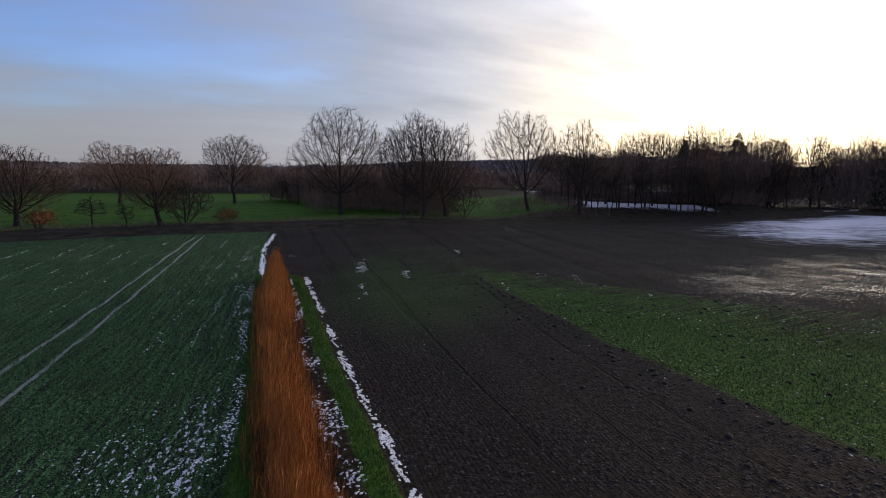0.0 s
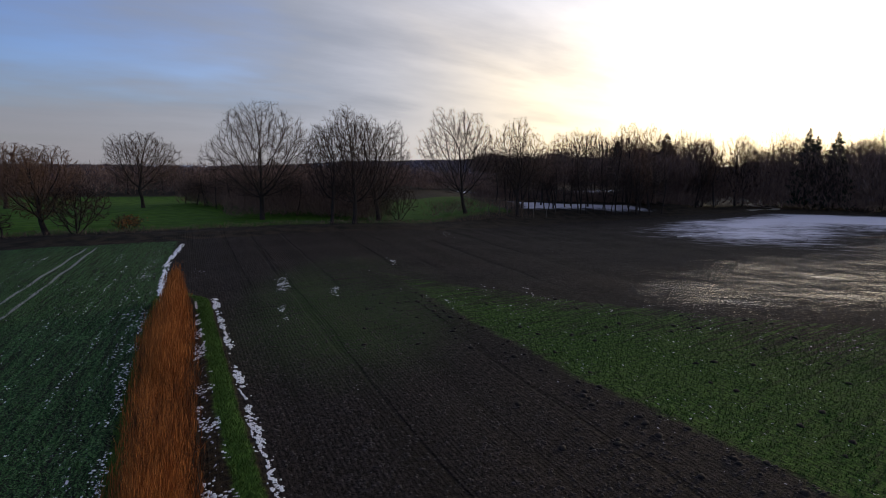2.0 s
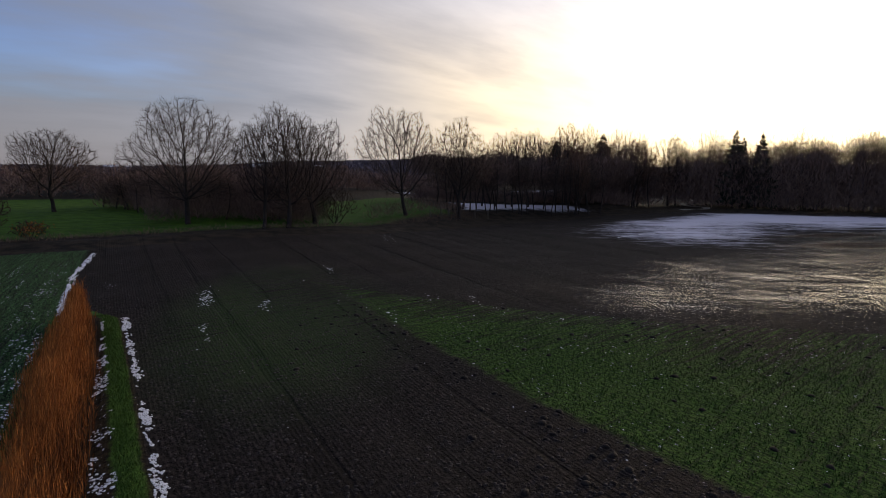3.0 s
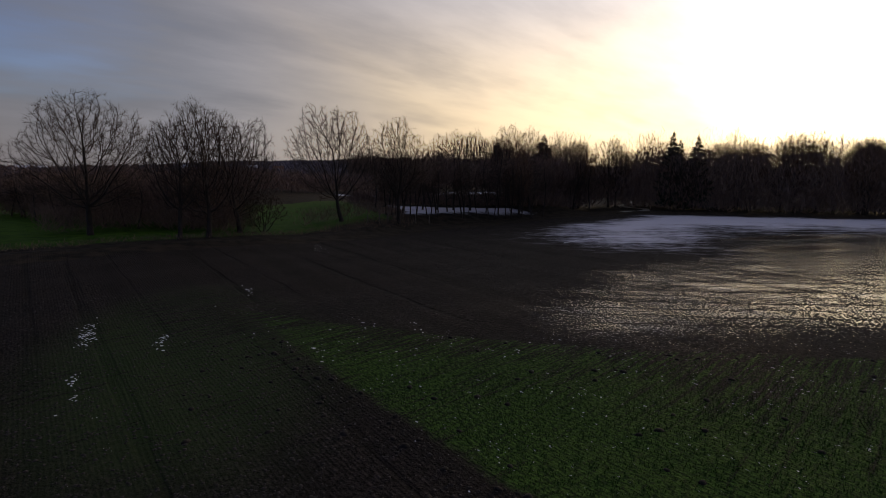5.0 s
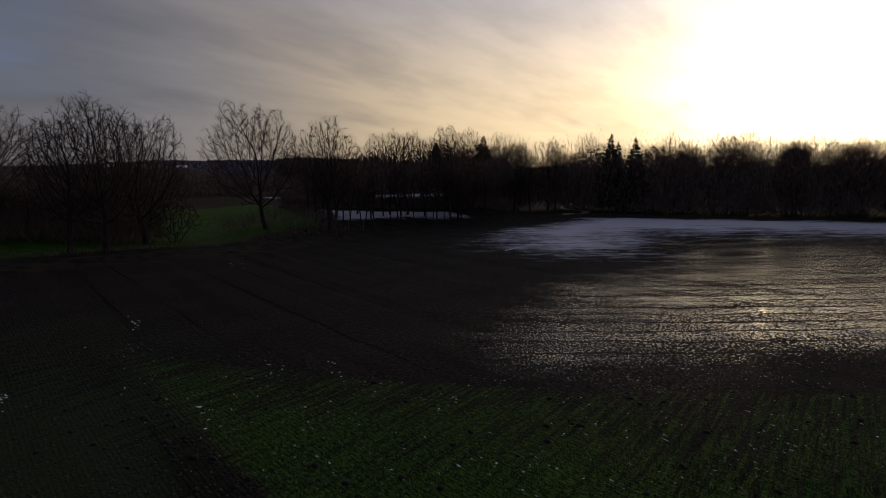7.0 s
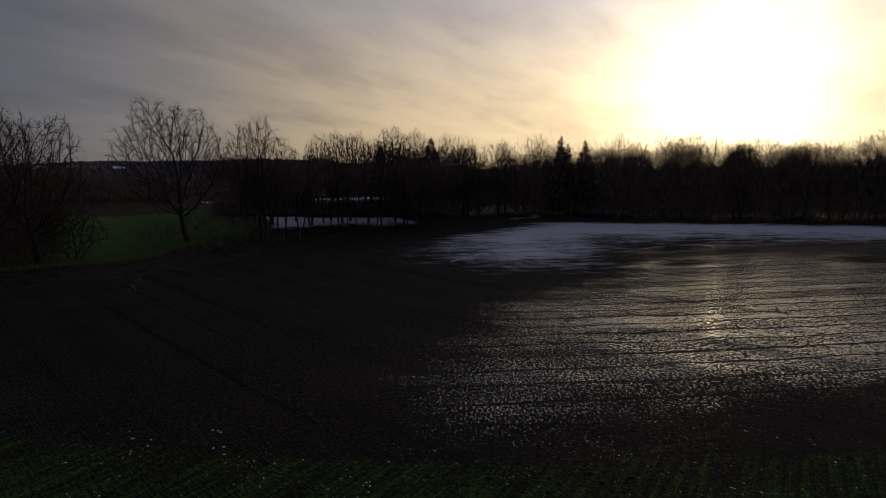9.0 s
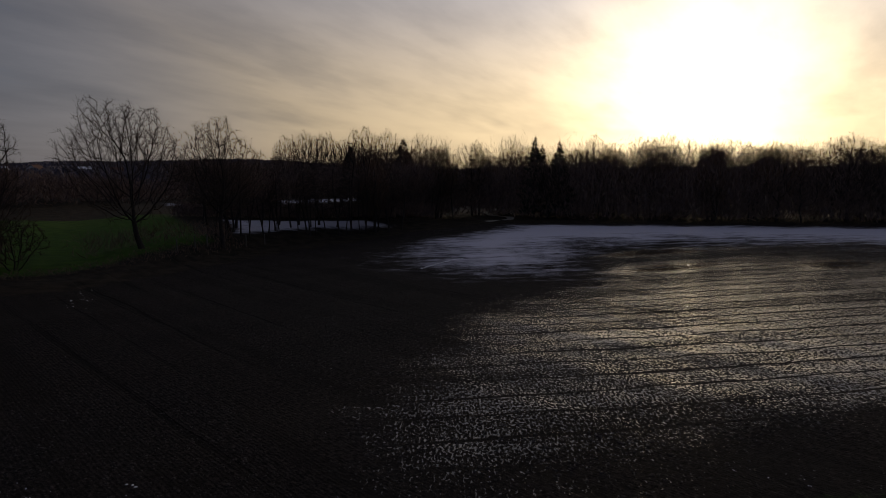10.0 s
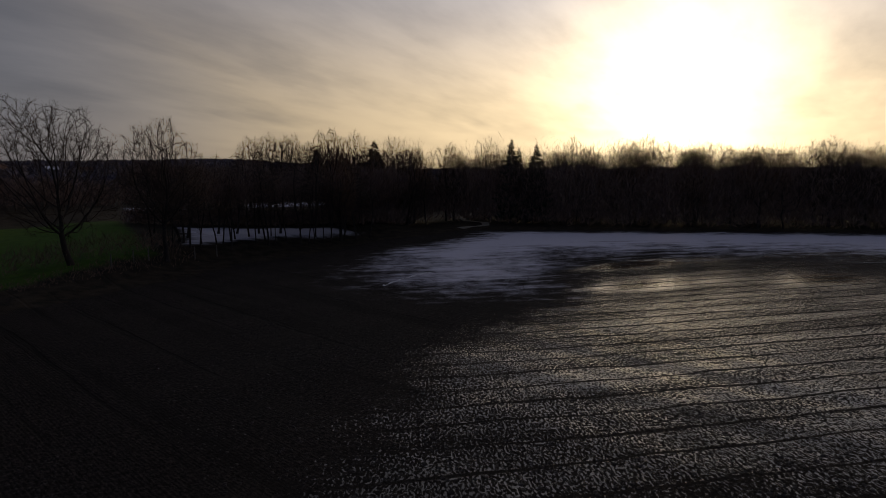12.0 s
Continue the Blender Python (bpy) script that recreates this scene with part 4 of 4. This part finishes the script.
lumps("clods", spots, CLOD, "dark wet clods of ploughed soil", "soil", 3, 0.7, 5)


def mound_mesh(seed):
    r = random.Random(seed)
    verts, faces, k = [], [], 9
    for f, h in ((1.0, -0.10), (0.8, 0.28), (0.45, 0.50)):
        for j in range(k):
            a, q = 2 * math.pi * j / k, f * r.uniform(0.75, 1.2)
            verts.append((math.cos(a) * q * 1.2, math.sin(a) * q * 0.9, h * r.uniform(0.75, 1.25)))
    verts.append((0, 0, 0.58))
    for ring in range(2):
        for j in range(k):
            n = (j + 1) % k
            faces.append((ring * k + j, ring * k + n, ring * k + k + n, ring * k + k + j))
    faces += [(2 * k + j, 2 * k + (j + 1) % k, 3 * k) for j in range(k)]
    return mesh_of("molehill", verts, faces, EARTH, True)


mounds = [mound_mesh(s) for s in range(5)]
edge = [(2.6, 42), (4.2, 36.9), (6.5, 30.3), (8.1, 25.6), (10.5, 20.2), (12.3, 15.4)]
for k in range(240):
    if k < 12:
        x, y, out = along(edge, rng.random())
        x, y = x - abs(rng.gauss(0.1, 0.3)), y - abs(rng.gauss(0, 0.3))
    elif k < 120:
        x, y, out = along(edge, rng.random())
        off = abs(rng.gauss(0, 2.4)) + 0.2
        x, y = x - off * 0.9, y - off * 0.3
    else:
        x, y = rng.uniform(4, 30), rng.uniform(16, 42)
        if float(inside(np.array(x), np.array(y), GREEN)) < 0.3:
            continue
    s = rng.uniform(0.06, 0.155)
    ob = new("molehill", rng.choice(mounds))
    ob.matrix_basis = pose(x, y, ground_z(x, y), 0, 0, rng.uniform(0, 360)) @ Matrix.Diagonal((s, s, s, 1))
    tagged(ob, "small dark mound of loose earth on the field", "molehill", "molehills on the fields")


# grass of the verge, leaves of the crop
def tufts(name, spots, mat, label, category, seed, tall, width):
    r = random.Random(seed)
    verts, faces = [], []
    for (x, y), z in zip(spots, land(*np.array(spots).T).tolist()):
        for b in range(2):
            a = r.uniform(0, 6.28)
            h, l = tall * r.uniform(0.6, 1.3), tall * r.uniform(0.3, 1.1)
            w = width * r.uniform(0.7, 1.3)
            i = len(verts)
            c, s = math.cos(a), math.sin(a)
            verts += [(x - s * w, y + c * w, z - 0.01), (x + s * w, y - c * w, z - 0.01), (x + c * l, y + s * l, z + h)]
            faces.append((i, i + 1, i + 2))
    tagged(new(name, mesh_of(name, verts, faces, mat)), label, category, kind="stuff")


spots = []
for q in range(15000):
    y = 9 + 32 * rng.random() ** 1.2
    v, s, c = (float(np.interp(y, a, b)) for a, b in ((VERGE_Y, VERGE_X), (STRIP_Y, STRIP_X), (REED_Y, REED_X)))
    x = rng.uniform(v - 0.1, c - 0.8) if rng.random() < 0.55 else rng.uniform(s - 1.0, s - 0.28)
    spots.append((x, y))
tufts("verge_grass", spots, GRASS, "short green grass on the ditch verges", "grass", 5, 0.09, 0.012)
spots = []
for q in range(30000):
    y = 11 + 34 * rng.random() ** 1.6
    row = round(rng.uniform(0, 26) / 0.3) * 0.3
    x = float(np.interp(y, VERGE_Y, VERGE_X)) - 0.2 - row + rng.gauss(0, 0.05)
    if noise.noise((x * 0.5, y * 0.5, 7)) > -0.25:
        spots.append((x, y))
tufts("winter_crop", spots, CROP, "low rows of dark green winter crop seedlings", "crop", 6, 0.10, 0.018)
gx, gy = np.random.RandomState(9).uniform((0, 10), (36, 47.5), (90000, 2)).T
u, v = 0.866 * gx + 0.5 * gy, -0.5 * gx + 0.866 * gy
v = np.round(v / 0.32) * 0.32 + np.random.RandomState(10).normal(0, 0.13, len(v))
gx, gy = 0.866 * u - 0.5 * v, 0.5 * u + 0.866 * v
thin = np.clip(from_line(gx, gy, [(1.5, 47.5), (9, 41), (18, 35.9), (30, 30.6), (60, 18)]) / 8, 0.05, 1)
keep = (inside(gx, gy, GREEN) > 0.05) & (np.random.RandomState(11).uniform(0, 1, len(gx)) < thin)
spots = np.stack([gx, gy], 1)[keep].tolist()
tufts("green_crop", spots, LEAF, "low green crop seedlings in rough rows", "crop", 7, 0.065, 0.016)


# ---- the lane and what lies beyond ----
def lane():
    line = [(77, 118.4), (81, 119.4), (86, 122), (89.5, 127), (88.5, 132), (92, 140), (104, 152), (118, 166)]
    verts, faces = [], []
    n = 90
    for k in range(n):
        x, y, out = along(line, k / (n - 1))
        w = 0.8 + 0.12 * math.sin(k * 0.7)
        for o in (-w, 0, w):
            px, py = x + out.x * o, y + out.y * o
            verts.append((px, py, ground_z(px, py) + (0.07 if o else 0.10)))
    for k in range(n - 1):
        for j in range(2):
            i = 3 * k + j
            faces.append((i, i + 1, i + 4, i + 3))
    tagged(new("lane", mesh_of("lane", verts, faces, STONE, True)), "pale gravel lane winding into the wood", "lane", kind="structure")


lane()


def box(lo, hi):
    (a, b, c), (d, e, f) = lo, hi
    return [(a, b, c), (d, b, c), (d, e, c), (a, e, c), (a, b, f), (d, b, f), (d, e, f), (a, e, f)], [(3, 2, 1, 0), (4, 5, 6, 7), (0, 1, 5, 4), (1, 2, 6, 5), (2, 3, 7, 6), (3, 0, 4, 7)]


GLASS, g = material("dark_window_glass")
finish(g, (0.05, 0.055, 0.06), 0.08, None, 0.5)


def house(x, y, w, d, h, turn, snowy):
    t = thing("house", pose(x, y, ground_z(x, y) - 0.3, 0, 0, turn), "pale plastered house with a snowy gable roof far off" if snowy else "pale plastered house with a tiled gable roof far off", "house", "houses of the far village")
    v, f = box((-w / 2, -d / 2, 0), (w / 2, d / 2, h))
    v += [(-w / 2, 0, h + d * 0.42), (w / 2, 0, h + d * 0.42)]
    f += [(4, 7, 8), (5, 9, 6)]
    part("wall", mesh_of("wall", v, f, PLASTER), t)
    o, up, th = 0.5, d * 0.42, 0.25
    rv, rf = [], []
    for s in (-1, 1):
        i = len(rv)
        y1, z1 = s * (d / 2 + o), h - o * 0.84
        rv += [(-w / 2 - o, y1, z1), (w / 2 + o, y1, z1), (w / 2 + o, 0, h + up), (-w / 2 - o, 0, h + up)]
        rv += [(px, py, pz + th) for px, py, pz in rv[i:i + 4]]
        rf += [tuple(i + q for q in face) for face in ((0, 1, 2, 3), (7, 6, 5, 4), (0, 4, 5, 1), (1, 5, 6, 2), (3, 2, 6, 7), (0, 3, 7, 4))]
    roof = part("roof", mesh_of("roof", rv, rf, SNOWY if snowy else ROOF), t)
    cv, cf = box((w * 0.2, -0.4, h + up - 0.6), (w * 0.2 + 0.7, 0.4, h + up + 1.0))
    part("chimney", mesh_of("chimney", cv, cf, ROOF), roof)
    for side in (-1, 1):
        for k in range(3):
            cx = (k - 1) * w * 0.3
            wv, wf = box((cx - 0.55, side * d / 2 - 0.04, 1.0), (cx + 0.55, side * d / 2 + 0.04, 2.3))
            part("window", mesh_of("window", wv, wf, GLASS), t)


for k, (az_h, dist, w, d, h, turn, snowy) in enumerate(((-19.5, 395, 12, 9, 4.2, 12, 1), (-17.6, 380, 10, 8, 4.0, -20, 0), (-16.6, 410, 12, 9, 4.5, 5, 1), (-15.4, 400, 9, 8, 4.0, 30, 1), (-12.5, 420, 11, 9, 4.5, 0, 0),
                                                       (-6.4, 390, 11, 9, 4.4, 15, 0), (-4.8, 405, 10, 8, 4.2, -10, 1), (-2.6, 385, 12, 9, 5.2, 60, 0), (0.6, 395, 10, 8, 4.4, 20, 1), (2.9, 400, 11, 9, 4.4, -5, 0),
                                                       (-23.5, 400, 10, 8, 4.2, 0, 0))):
    house(1.75 * dist * math.sin(radians(az_h)), 1.75 * dist * math.cos(radians(az_h)), w, d, h, turn, snowy)


def far_wood():
    """Crowns of the woods on the hills, far beyond counting."""
    r = random.Random(77)
    verts, faces, foot = [], [], []
    for k in range(17000):
        a, d = radians(r.uniform(-48, 82)), 300 + 1050 * r.random() ** 0.75
        x, y = d * math.sin(a), d * math.cos(a)
        if d < 440 and noise.noise((x * 0.012, y * 0.012, 3)) < -0.05:
            continue
        h, w = r.uniform(5, 8) * (0.75 if d < 400 else 1), r.uniform(1.6, 4.2)
        t = r.uniform(0, 6.28)
        c, s = math.cos(t) * w, math.sin(t) * w
        i = len(verts)
        verts += [(x - c, y - s, 0), (x + c, y + s, 0), (x + c * 0.9, y + s * 0.9, h * 0.6), (x + r.uniform(-0.4, 0.4), y, h), (x - c * 0.9, y - s * 0.9, h * 0.6), (x - s, y + c, h * 0.5)]
        foot.append((x, y))
        faces += [(i, i + 1, i + 2, i + 4), (i + 4, i + 2, i + 3), (i + 5, i + 2, i + 3), (i + 5, i + 3, i + 4), (i, i + 5, i + 4), (i + 1, i + 2, i + 5)]
    verts = np.array(verts)
    foot = np.array(foot)
    verts[:, 2] += np.repeat(land(foot[:, 0], foot[:, 1]) - 0.3, 6)
    verts = verts.tolist()
    tagged(new("far_wood", mesh_of("far_wood", verts, faces, HAZY_FARWOOD)), "leafless woods on distant low hills, haze put into their colour", "woods", kind="stuff")


far_wood()

# fence posts along the margin before the alders
for k, (x, y) in enumerate(((17.2, 93.0), (19.4, 95.4), (21.0, 97.0), (26.4, 101.0), (29.4, 103.4))):
    t = thing("fence_post", pose(x, y, ground_z(x, y) - 0.1, 0, 0, 20 * k), "weathered wooden fence post at the field margin", "post", "fence posts at the field margin")
    part("post", tube_mesh("post", [(0, 0, 0), (0, 0, 1.45)], [(0, 0, 1.45), (0, 0, 1.53)], [0.07, 0.065], [0.065, 0.02], [8, 8], POST), t)

# shrubs that kept their russet leaves
def russet_shrub(seed, x, y, height, radius, count, label):
    r = random.Random(seed)
    ob = tree("russet_shrub", seed, x, y, height, radius, "shrub", label, "shrub", dense=0.6)
    verts, faces = [], []
    for k in range(count):
        v = Vector((r.gauss(0.15 * radius, 0.4 * radius), r.gauss(0, 0.32 * radius), abs(r.gauss(0.57 * height, 0.16 * height))))
        d = Vector((r.gauss(0, 1), r.gauss(0, 1), r.gauss(0, 1))).normalized() * 0.10
        w = Vector((r.gauss(0, 1), r.gauss(0, 1), r.gauss(0, 1))).normalized() * 0.07
        i = len(verts)
        verts += [v, v + d + w, v + d * 2, v + d - w]
        faces += [(i, i + 1, i + 2), (i, i + 2, i + 3)]
    part("leaves", mesh_of("leaves", verts, faces, RUSSET), ob, "dry russet leaves")


russet_shrub(25, -43.4, 62.6, 2.2, 1.9, 700, "low shrub with russet leaves on the field margin")
russet_shrub(26, -25.6, 68.6, 1.9, 1.7, 260, "low dark shrub with few russet leaves on the meadow")
